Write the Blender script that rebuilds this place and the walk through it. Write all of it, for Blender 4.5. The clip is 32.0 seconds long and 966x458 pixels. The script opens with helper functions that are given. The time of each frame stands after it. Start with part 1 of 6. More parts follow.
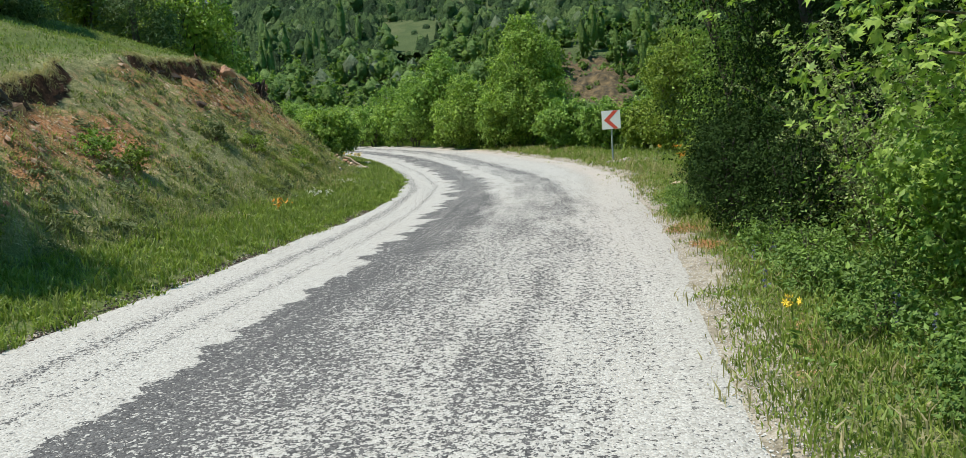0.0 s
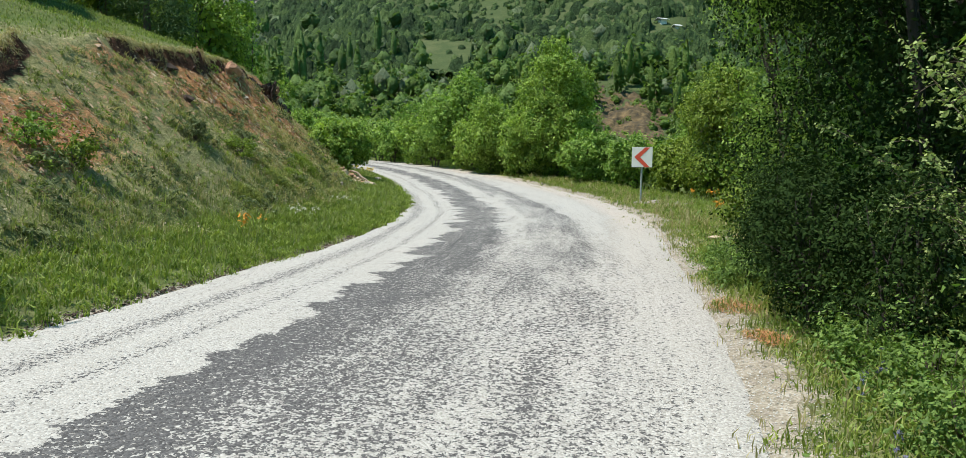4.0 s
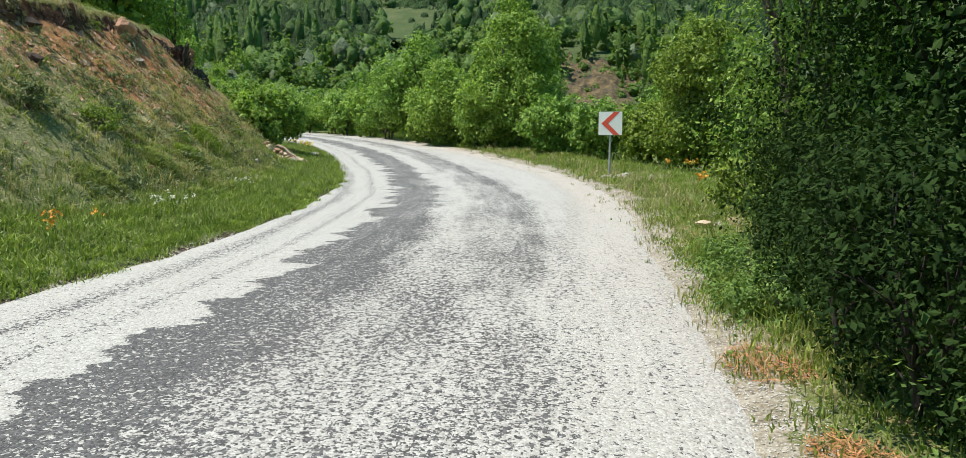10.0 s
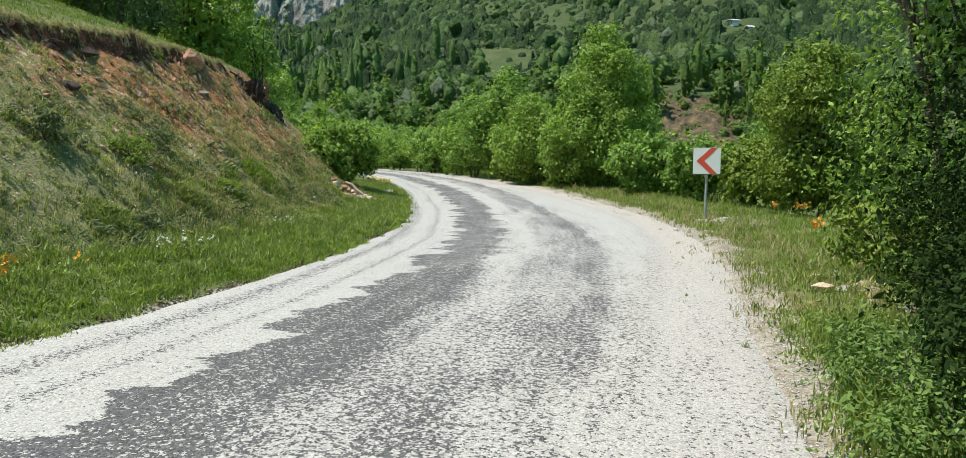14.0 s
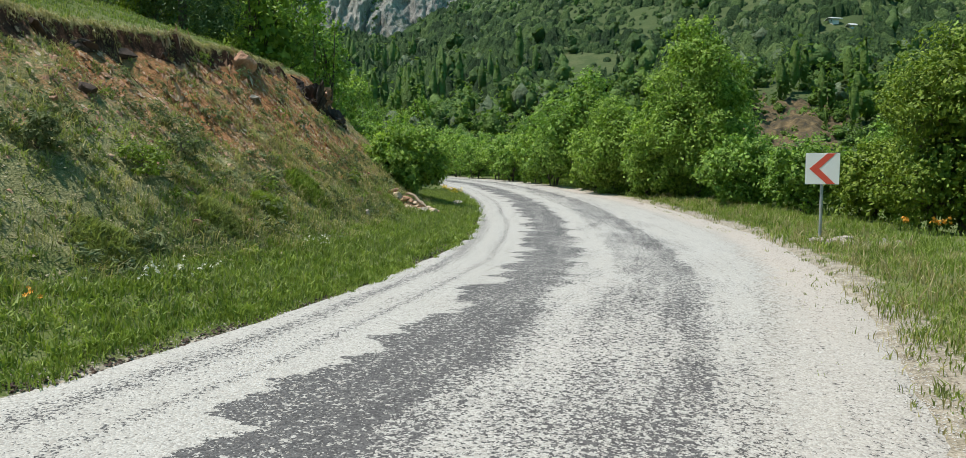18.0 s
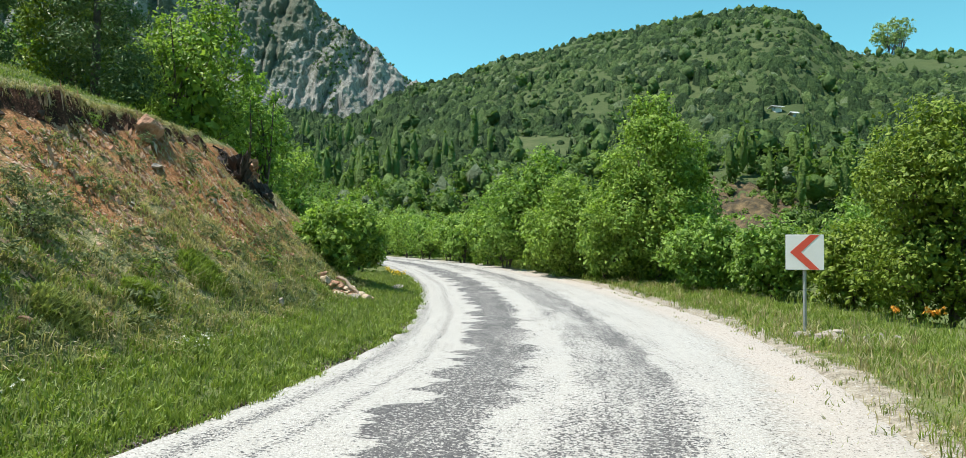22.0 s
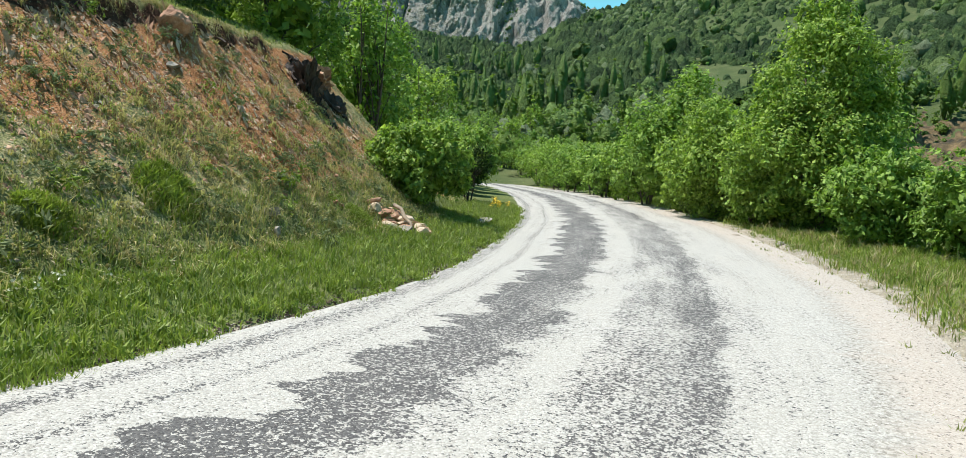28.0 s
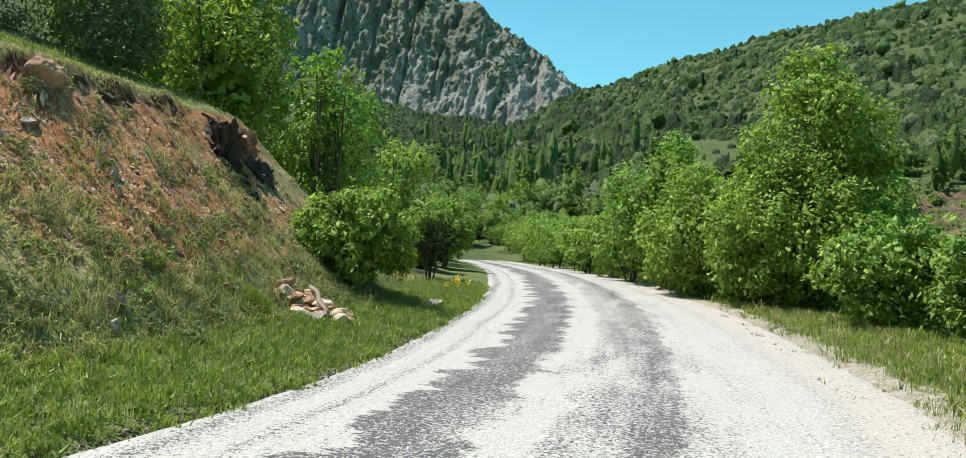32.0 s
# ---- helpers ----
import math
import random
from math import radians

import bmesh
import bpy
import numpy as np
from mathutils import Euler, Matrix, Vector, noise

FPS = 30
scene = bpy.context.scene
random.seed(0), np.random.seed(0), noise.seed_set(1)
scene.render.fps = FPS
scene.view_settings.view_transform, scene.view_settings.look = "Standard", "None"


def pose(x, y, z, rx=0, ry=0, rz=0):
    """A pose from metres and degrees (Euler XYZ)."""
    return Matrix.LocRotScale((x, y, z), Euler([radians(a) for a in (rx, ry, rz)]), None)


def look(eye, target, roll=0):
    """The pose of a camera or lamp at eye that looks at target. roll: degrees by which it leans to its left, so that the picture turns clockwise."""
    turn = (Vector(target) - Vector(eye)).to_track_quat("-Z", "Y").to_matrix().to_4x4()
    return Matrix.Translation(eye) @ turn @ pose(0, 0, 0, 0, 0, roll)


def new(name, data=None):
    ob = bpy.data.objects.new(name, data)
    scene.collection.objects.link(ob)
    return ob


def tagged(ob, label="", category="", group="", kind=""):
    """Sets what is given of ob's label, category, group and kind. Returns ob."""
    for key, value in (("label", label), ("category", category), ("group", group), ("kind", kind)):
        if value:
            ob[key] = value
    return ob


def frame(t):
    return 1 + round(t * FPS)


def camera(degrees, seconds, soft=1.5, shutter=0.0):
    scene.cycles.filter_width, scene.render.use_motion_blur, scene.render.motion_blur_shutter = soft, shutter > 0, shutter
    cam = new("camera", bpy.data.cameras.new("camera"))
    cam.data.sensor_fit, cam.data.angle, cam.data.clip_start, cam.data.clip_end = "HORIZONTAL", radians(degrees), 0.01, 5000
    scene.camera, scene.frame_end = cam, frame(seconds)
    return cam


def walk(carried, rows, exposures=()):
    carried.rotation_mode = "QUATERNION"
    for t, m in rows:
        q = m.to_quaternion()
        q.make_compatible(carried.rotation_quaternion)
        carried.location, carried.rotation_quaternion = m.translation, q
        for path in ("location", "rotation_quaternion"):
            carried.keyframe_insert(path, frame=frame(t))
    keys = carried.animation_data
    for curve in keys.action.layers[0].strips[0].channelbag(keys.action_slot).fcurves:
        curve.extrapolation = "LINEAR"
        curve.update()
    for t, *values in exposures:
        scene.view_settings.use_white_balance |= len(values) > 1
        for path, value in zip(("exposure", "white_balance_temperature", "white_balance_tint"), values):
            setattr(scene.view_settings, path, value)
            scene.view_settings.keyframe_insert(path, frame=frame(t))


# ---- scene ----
cam = camera(66.7, 32.0, soft=0.7)
PATH = [
    (0, (0.932, 0.557, 1.471), (0.793, 2.534, 1.203), -4.3),
    (0.5, (0.896, 0.934, 1.448), (0.709, 2.91, 1.2), -3.7),
    (1, (0.864, 1.225, 1.42), (0.572, 3.187, 1.166), -2.2),
    (1.5, (0.903, 1.512, 1.43), (0.397, 3.44, 1.272), -0.3),
    (2, (0.846, 1.823, 1.437), (0.394, 3.758, 1.21), -0.8),
    (2.5, (0.813, 2.072, 1.43), (0.497, 4.036, 1.221), -1.3),
    (3, (0.988, 2.301, 1.463), (0.655, 4.265, 1.284), -0.0),
    (3.5, (1.048, 2.487, 1.48), (0.806, 4.462, 1.277), 0.8),
    (5.5, (1.141, 3.334, 1.48), (1.066, 5.325, 1.31), -0.9),
    (6, (1.173, 3.658, 1.466), (1.187, 5.655, 1.349), -1.9),
    (6.5, (1.261, 3.932, 1.458), (1.284, 5.925, 1.302), 0.5),
    (7, (1.351, 4.229, 1.454), (1.199, 6.214, 1.262), 1.2),
    (7.5, (1.285, 4.52, 1.448), (1.198, 6.515, 1.337), 1.4),
    (8, (1.272, 4.732, 1.441), (1.097, 6.716, 1.255), -0.3),
    (8.5, (1.35, 5.015, 1.446), (1.043, 6.987, 1.311), 0.1),
    (9, (1.429, 5.243, 1.434), (1.109, 7.204, 1.206), -0.8),
    (9.5, (1.414, 5.485, 1.438), (1.303, 7.476, 1.292), 0.2),
    (10, (1.443, 5.77, 1.411), (1.333, 7.748, 1.133), -0.1),
    (10.5, (1.571, 6.005, 1.422), (1.371, 7.985, 1.218), 0.8),
    (11, (1.605, 6.228, 1.404), (1.523, 8.206, 1.118), 2.1),
    (11.5, (1.59, 6.474, 1.405), (1.653, 8.466, 1.242), 0.6),
    (12, (1.632, 6.716, 1.373), (1.505, 8.695, 1.113), -0.9),
    (12.5, (1.755, 6.949, 1.365), (1.495, 8.919, 1.142), -0.9),
    (13, (1.74, 7.164, 1.37), (1.54, 9.146, 1.202), 0.1),
    (13.5, (1.724, 7.444, 1.359), (1.52, 9.423, 1.151), -0.2),
    (14, (1.803, 7.685, 1.354), (1.432, 9.643, 1.18), 0.3),
    (14.5, (1.825, 7.927, 1.353), (1.298, 9.833, 1.053), 0.0),
    (16.5, (1.608, 9.007, 1.432), (1.123, 10.943, 1.301), -2.1),
    (17, (1.592, 9.213, 1.411), (1.223, 11.165, 1.176), -1.6),
    (17.5, (1.643, 9.534, 1.392), (1.179, 11.476, 1.28), -0.8),
    (18, (1.65, 9.71, 1.397), (1.058, 11.614, 1.242), 0.1),
    (18.5, (1.591, 9.975, 1.411), (1.092, 11.911, 1.401), -0.6),
    (19, (1.566, 10.182, 1.4), (0.985, 12.096, 1.355), 0.0),
    (19.5, (1.586, 10.491, 1.405), (0.882, 12.363, 1.351), 0.9),
    (20, (1.515, 10.782, 1.417), (0.96, 12.703, 1.458), 0.9),
    (20.5, (1.433, 11.005, 1.416), (0.966, 12.949, 1.358), 0.6),
    (21, (1.403, 11.304, 1.437), (0.783, 13.206, 1.462), 0.6),
    (21.5, (1.431, 11.518, 1.416), (0.807, 13.416, 1.326), 1.4),
    (22, (1.349, 11.809, 1.429), (0.871, 13.749, 1.493), 0.4),
    (22.5, (1.319, 12.051, 1.418), (0.754, 13.969, 1.355), 0.6),
    (23, (1.355, 12.344, 1.42), (0.581, 14.188, 1.376), 0.8),
    (23.5, (1.305, 12.674, 1.426), (0.635, 14.558, 1.413), 1.1),
    (24, (1.275, 12.892, 1.437), (0.561, 14.761, 1.465), -1.0),
    (24.5, (1.377, 13.171, 1.472), (0.502, 14.969, 1.502), 0.7),
    (25, (1.49, 13.423, 1.452), (0.802, 15.3, 1.451), 1.0),
    (25.5, (1.591, 13.858, 1.463), (0.844, 15.713, 1.506), -1.1),
    (27.5, (2.027, 15.247, 1.409), (1.192, 17.063, 1.331), 3.1),
    (28, (2.097, 15.461, 1.401), (1.191, 17.24, 1.269), 2.8),
    (28.5, (2.018, 15.801, 1.398), (1.15, 17.603, 1.353), 4.9),
    (29, (2.064, 16.09, 1.405), (1.148, 17.867, 1.335), 4.5),
    (29.5, (2.124, 16.298, 1.426), (1.053, 17.986, 1.391), 4.9),
    (30, (1.994, 16.717, 1.421), (1.025, 18.463, 1.533), 5.9),
    (30.5, (1.996, 16.978, 1.41), (1.06, 18.746, 1.41), 3.9),
    (31, (2.014, 17.309, 1.418), (1.167, 19.12, 1.434), 4.0),
    (31.5, (1.988, 17.642, 1.425), (1.071, 19.407, 1.631), 2.5),
    (32, (1.954, 17.943, 1.429), (1.048, 19.725, 1.506), 2.2),
]
walk(cam, [(t, look(eye, target, roll)) for t, eye, target, roll in PATH],
     exposures=[(0, .42), (3, .46), (6, .6), (9, .6), (12, .56), (16, .54), (17, .48), (18, .38), (19, .57), (20, .6), (21, .7), (22, .74), (25, .74), (28, .7), (32, .72)])

# ---- light ----
SUN_EL, SUN_AZ = 66.0, -104.0          # degrees; azimuth from +y, positive towards +x
world = bpy.data.worlds.new("sky")
scene.world = world
world.use_nodes = True
wn = world.node_tree.nodes
sky = wn.new("ShaderNodeTexSky")
sky.sky_type = "NISHITA"
sky.sun_disc = False
sky.sun_elevation = radians(SUN_EL)
sky.sun_rotation = radians(SUN_AZ)
sky.air_density, sky.dust_density, sky.ozone_density = 1.0, 0.3, 1.5
wn["Background"].inputs["Strength"].default_value = 0.13
clear = wn.new("ShaderNodeMix")          # clear mountain air: a deeper, slightly greener blue
clear.data_type, clear.blend_type = "RGBA", "MULTIPLY"
clear.inputs["Factor"].default_value = 1.0
clear.inputs["B"].default_value = (0.50, 1.0, 0.83, 1)
world.node_tree.links.new(sky.outputs["Color"], clear.inputs["A"])
world.node_tree.links.new(clear.outputs["Result"], wn["Background"].inputs["Color"])
sun = new("sun", bpy.data.lights.new("sun", "SUN"))
sun.data.energy, sun.data.angle, sun.data.color = 4.2, radians(0.5), (1.0, 0.945, 0.90)
ca, sa, ce, se = math.cos(radians(SUN_AZ)), math.sin(radians(SUN_AZ)), math.cos(radians(SUN_EL)), math.sin(radians(SUN_EL))
sun.matrix_world = look((sa * ce * 200, ca * ce * 200 + 20, se * 200), (0, 20, 0))

# ---- small tools ----


def smooth(a, b, v):
    t = np.clip((np.asarray(v, float) - a) / (b - a), 0, 1)
    return t * t * (3 - 2 * t)


def lattice(ix, iy, seed):
    h = (ix.astype(np.int64) * 374761393 + iy.astype(np.int64) * 668265263 + seed * 974634323) & 0x7FFFFFFF
    h = ((h ^ (h >> 13)) * 1274126177) & 0x7FFFFFFF
    return ((h ^ (h >> 16)) & 0xFFFF) / 65535.0


def vnoise(x, y, seed=0):
    """Smooth value noise, -1 to 1."""
    x, y = np.asarray(x, float), np.asarray(y, float)
    ix, iy = np.floor(x), np.floor(y)
    fx, fy = x - ix, y - iy
    fx, fy = fx * fx * (3 - 2 * fx), fy * fy * (3 - 2 * fy)
    a, b = lattice(ix, iy, seed), lattice(ix + 1, iy, seed)
    c, d = lattice(ix, iy + 1, seed), lattice(ix + 1, iy + 1, seed)
    return 2 * ((a * (1 - fx) + b * fx) * (1 - fy) + (c * (1 - fx) + d * fx) * fy) - 1


def fbm(x, y, seed=0, octaves=4):
    out, amp = 0, 1.0
    for n in range(octaves):
        out = out + amp * vnoise(np.asarray(x) * 2 ** n, np.asarray(y) * 2 ** n, seed + 17 * n)
        amp *= 0.5
    return out / 1.6


def mesh_object(name, verts, faces, material, parent=None, shade=True):
    """One mesh object from arrays; faces is an (n, k) array."""
    verts, faces = np.asarray(verts, np.float32), np.asarray(faces, np.int32)
    me = bpy.data.meshes.new(name)
    me.vertices.add(len(verts))
    me.vertices.foreach_set("co", verts.ravel())
    n, k = faces.shape
    me.loops.add(n * k)
    me.loops.foreach_set("vertex_index", faces.ravel())
    me.polygons.add(n)
    me.polygons.foreach_set("loop_start", np.arange(0, n * k, k, dtype=np.int32))
    me.polygons.foreach_set("use_smooth", np.full(n, shade))
    me.update(calc_edges=True)
    if material:
        me.materials.append(material)
    ob = new(name, me)
    if parent:
        ob.parent = parent
    return ob


def part(name, bm, material, parent=None, label=""):
    me = bpy.data.meshes.new(name)
    bm.to_mesh(me)
    bm.free()
    me.materials.append(material)
    ob = new(name, me)
    if parent:
        ob.parent = parent
    return tagged(ob, label) if label else ob


# ---- materials ----
def nodes_of(name):
    m = bpy.data.materials.new(name)
    m.use_nodes = True
    return m, m.node_tree, m.node_tree.nodes["Principled BSDF"]


def add(tree, kind, **values):
    n = tree.nodes.new(kind)
    for key, value in values.items():
        if key in n.inputs:
            n.inputs[key].default_value = value
        else:
            setattr(n, key, value)
    return n


def ramp(tree, source, stops, mode="LINEAR"):
    n = tree.nodes.new("ShaderNodeValToRGB")
    n.color_ramp.interpolation = mode
    els = n.color_ramp.elements
    while len(els) < len(stops):
        els.new(0.5)
    for el, (pos, col) in zip(els, stops):
        el.position = pos
        el.color = (*col, 1) if isinstance(col, tuple) else (col, col, col, 1)
    tree.links.new(source, n.inputs["Fac"])
    return n.outputs["Color"]


def mix(tree, fac, a, b, blend="MIX"):
    n = tree.nodes.new("ShaderNodeMix")
    n.data_type, n.blend_type = "RGBA", blend
    for socket, value in ((n.inputs["Factor"], fac), (n.inputs["A"], a), (n.inputs["B"], b)):
        if isinstance(value, tuple):
            socket.default_value = (*value, 1)
        elif isinstance(value, (int, float)):
            socket.default_value = value
        else:
            tree.links.new(value, socket)
    return n.outputs["Result"]


def math_node(tree, op, a, b=0.0, c=None, clamp=False):
    n = tree.nodes.new("ShaderNodeMath")
    n.operation, n.use_clamp = op, clamp
    for i, value in enumerate((a, b, c)):
        if value is None:
            continue
        if isinstance(value, (int, float)):
            n.inputs[i].default_value = value
        else:
            tree.links.new(value, n.inputs[i])
    return n.outputs[0]


def noise_of(tree, coords, scale, detail=4.0, rough=0.55):
    n = add(tree, "ShaderNodeTexNoise", Scale=scale, Detail=detail, Roughness=rough)
    tree.links.new(coords, n.inputs["Vector"])
    return n.outputs["Fac"]


def bump(tree, bsdf, height, strength, distance):
    n = add(tree, "ShaderNodeBump", Strength=strength, Distance=distance)
    tree.links.new(height, n.inputs["Height"])
    tree.links.new(n.outputs["Normal"], bsdf.inputs["Normal"])


def leaf_material(name, dark, light, glow=0.3, rough=0.5, fleck=None, mottle=0.0, tufts=0.0):
    """Leaf: light scatters back and passes through; the colour varies from leaf to leaf and over the crown."""
    m, tree, bsdf = nodes_of(name)
    geo = tree.nodes.new("ShaderNodeNewGeometry")
    pos = noise_of(tree, geo.outputs["Position"], 0.9, 3.0)
    both = math_node(tree, "ADD", math_node(tree, "MULTIPLY", geo.outputs["Random Per Island"], 0.65), math_node(tree, "MULTIPLY", pos, 0.45))
    if tufts:
        both = math_node(tree, "ADD", math_node(tree, "MULTIPLY", both, 0.5), math_node(tree, "MULTIPLY", ramp(tree, noise_of(tree, geo.outputs["Position"], tufts, 4.0, 0.65), [(.34, 0.0), (.66, 1.0)]), 0.55))
    if mottle:
        # whole crowns seen far off: bunches of leaves as relief and patches of tone
        bunch = noise_of(tree, geo.outputs["Position"], mottle, 4.0, 0.7)
        both = math_node(tree, "ADD", math_node(tree, "MULTIPLY", both, 0.45), math_node(tree, "MULTIPLY", math_node(tree, "SUBTRACT", bunch, 0.2), 0.95))
        bump(tree, bsdf, bunch, 0.9, 1.0)
    col = ramp(tree, both, [(0.15, dark), (0.55, tuple((a + b) / 2 for a, b in zip(dark, light))), (0.9, light)])
    if fleck:
        col = mix(tree, math_node(tree, "GREATER_THAN", geo.outputs["Random Per Island"], 0.97), col, fleck)
    tree.links.new(col, bsdf.inputs["Base Color"])
    bsdf.inputs["Roughness"].default_value = rough
    bsdf.inputs["Specular IOR Level"].default_value = 0.2 if rough < .8 else 0.06
    thin = tree.nodes.new("ShaderNodeBsdfTranslucent")
    tree.links.new(mix(tree, 1.0, col, (0.9, 1.0, 0.5), "MULTIPLY"), thin.inputs["Color"])
    join = add(tree, "ShaderNodeMixShader", Fac=glow)
    tree.links.new(bsdf.outputs[0], join.inputs[1])
    tree.links.new(thin.outputs[0], join.inputs[2])
    tree.links.new(join.outputs[0], tree.nodes["Material Output"].inputs["Surface"])
    return m


def speckled(name, stops, scale, bump_scale=0.0, rough=0.9, fine=40.0, metal=0.0):
    """Noise-driven colour with fine grain."""
    m, tree, bsdf = nodes_of(name)
    co = tree.nodes.new("ShaderNodeTexCoord").outputs["Object"]
    big, small = noise_of(tree, co, scale, 5.0), noise_of(tree, co, fine, 3.0)
    fac = math_node(tree, "ADD", math_node(tree, "MULTIPLY", big, 0.7), math_node(tree, "MULTIPLY", small, 0.3))
    tree.links.new(ramp(tree, fac, stops), bsdf.inputs["Base Color"])
    bsdf.inputs["Roughness"].default_value = rough
    bsdf.inputs["Metallic"].default_value = metal
    if bump_scale:
        bump(tree, bsdf, fac, 0.6, bump_scale)
    return m


def road_material():
    """Loose pale chippings over dark bitumen: the share of chips follows the wheel tracks."""
    m, tree, bsdf = nodes_of("chip_sealed_road")
    uv = add(tree, "ShaderNodeUVMap", uv_map="track").outputs["UV"]
    rim = add(tree, "ShaderNodeUVMap", uv_map="rim").outputs["UV"]
    sep, seprim = tree.nodes.new("ShaderNodeSeparateXYZ"), tree.nodes.new("ShaderNodeSeparateXYZ")
    tree.links.new(uv, sep.inputs[0])
    tree.links.new(rim, seprim.inputs[0])
    across, along = sep.outputs["X"], sep.outputs["Y"]

    def stretched(sx, sy, scale, detail=3.0, rough=0.55):
        mp = add(tree, "ShaderNodeMapping", Scale=(sx, sy, 1))
        tree.links.new(uv, mp.inputs["Vector"])
        return noise_of(tree, mp.outputs["Vector"], scale, detail, rough)

    # the ragged edge of the bare strip: tongues of chips
    tooth = math_node(tree, "PINGPONG", math_node(tree, "ADD", math_node(tree, "MULTIPLY", along, 0.55), math_node(tree, "MULTIPLY", stretched(0.3, 1, 0.8, 5.0, .62), 3.6)), 0.55)
    wob = math_node(tree, "MULTIPLY", math_node(tree, "SUBTRACT", stretched(0.5, 1.6, 1.9, 5.0, 0.68), 0.5), 0.8)
    inner = ramp(tree, math_node(tree, "MULTIPLY_ADD", across, 0.2, 0.5, clamp=True), [(.55, 1.0), (.66, .55), (.8, .3)])     # tongues, longest on the inner side
    inner = math_node(tree, "MULTIPLY", inner, ramp(tree, math_node(tree, "DIVIDE", along, 40.0, clamp=True), [(.1, .45), (.22, .6), (.38, 1.0)]))
    u = math_node(tree, "ADD", across, math_node(tree, "MULTIPLY", inner, math_node(tree, "ADD", math_node(tree, "MULTIPLY", math_node(tree, "SUBTRACT", tooth, 0.28), math_node(tree, "MULTIPLY", stretched(0.2, 0.5, 0.7, 2.0), 1.5)), wob)))
    t = math_node(tree, "DIVIDE", math_node(tree, "ADD", u, 2.5), 7.5, clamp=True)

    def p(x):
        return (x + 2.5) / 7.5
    far_cover = ramp(tree, t, [(p(-2.3), .93), (p(-.02), .95), (p(.03), .34), (p(.68), .38), (p(.9), .5), (p(.98), .93), (p(1.45), .96), (p(1.55), .74), (p(2.05), .66), (p(2.3), .46),
                               (p(2.52), .5), (p(2.62), .88), (p(3.3), .95), (p(4.8), .95)])
    near_cover = ramp(tree, t, [(p(-2.3), .94), (p(-.02), .96), (p(.03), .22), (p(.6), .27), (p(.95), .42), (p(1.3), .62), (p(2.0), .6), (p(2.5), .66), (p(3.0), .84), (p(3.6), .95), (p(4.8), .95)])
    cover = mix(tree, ramp(tree, math_node(tree, "DIVIDE", along, 40.0, clamp=True), [(.3, 0.0), (.5, 1.0)]), near_cover, far_cover)
    # patches with ragged borders where the chips were swept together or worn away
    ragged = ramp(tree, stretched(1.5, 0.4, 1.2, 6.0, 0.7), [(.40, 0.0), (.47, .35), (.53, .65), (.60, 1.0)])
    patch = math_node(tree, "MULTIPLY", math_node(tree, "SUBTRACT", ragged, 0.5), 0.5)
    mid = ramp(tree, t, [(p(-.6), 0.05), (p(-.1), .12), (p(.1), .3), (p(.7), .5), (p(.9), .9), (p(1.15), .7), (p(1.4), .5), (p(1.7), .65), (p(2.6), .7), (p(3.1), .3), (p(4.5), .1)])
    cover = math_node(tree, "ADD", cover, math_node(tree, "MULTIPLY", patch, mid))
    streak = math_node(tree, "MULTIPLY", math_node(tree, "SUBTRACT", stretched(4.5, 0.16, 1.5, 4.0, 0.7), 0.5), 0.5)
    # two ruts in the pale strip along the inner edge
    sway = math_node(tree, "ADD", across, math_node(tree, "MULTIPLY", math_node(tree, "SUBTRACT", stretched(0.3, 0.25, 0.8, 3.0), 0.5), 0.35))
    line = math_node(tree, "DIVIDE", math_node(tree, "ADD", sway, 2.5), 7.5, clamp=True)
    ruts = ramp(tree, line, [(p(-1.32), 0.0), (p(-1.14), .34), (p(-1.06), .3), (p(-.9), 0.0), (p(-.64), .04), (p(-.52), .26), (p(-.42), 0.0)])
    streak = math_node(tree, "SUBTRACT", streak, math_node(tree, "MULTIPLY", ruts, math_node(tree, "MULTIPLY", stretched(2.0, 0.8, 2.5, 4.0, 0.7), 2.0)))
    # faint ripples across the lane
    ripple = math_node(tree, "MULTIPLY", math_node(tree, "SUBTRACT", stretched(1.2, 5.0, 1.3, 3.0, 0.6), 0.5), 0.42)
    cover = math_node(tree, "ADD", cover, math_node(tree, "ADD", streak, math_node(tree, "MULTIPLY", ripple, mid)), clamp=True)
    vor = add(tree, "ShaderNodeTexVoronoi", Scale=72.0)
    tree.links.new(uv, vor.inputs["Vector"])
    cell = tree.nodes.new("ShaderNodeSeparateColor")
    tree.links.new(vor.outputs["Color"], cell.inputs[0])
    clump = ramp(tree, stretched(1.0, 1.0, 21.0, 2.5, .6), [(.28, 0.0), (.72, 1.0)])
    pick = math_node(tree, "ADD", math_node(tree, "MULTIPLY", cell.outputs[0], 0.42), math_node(tree, "MULTIPLY", clump, 0.58))
    chip = math_node(tree, "LESS_THAN", pick, ramp(tree, cover, [(0.0, .16), (.3, .35), (.6, .52), (.85, .68), (.93, .76), (1.0, .90)]))
    stone = mix(tree, cell.outputs[2], (.30, .282, .254), (.525, .502, .460))
    stone = mix(tree, ramp(tree, stretched(.7, .5, 1.1), [(.4, 0.0), (.75, .3)]), stone, (.40, .37, .325))
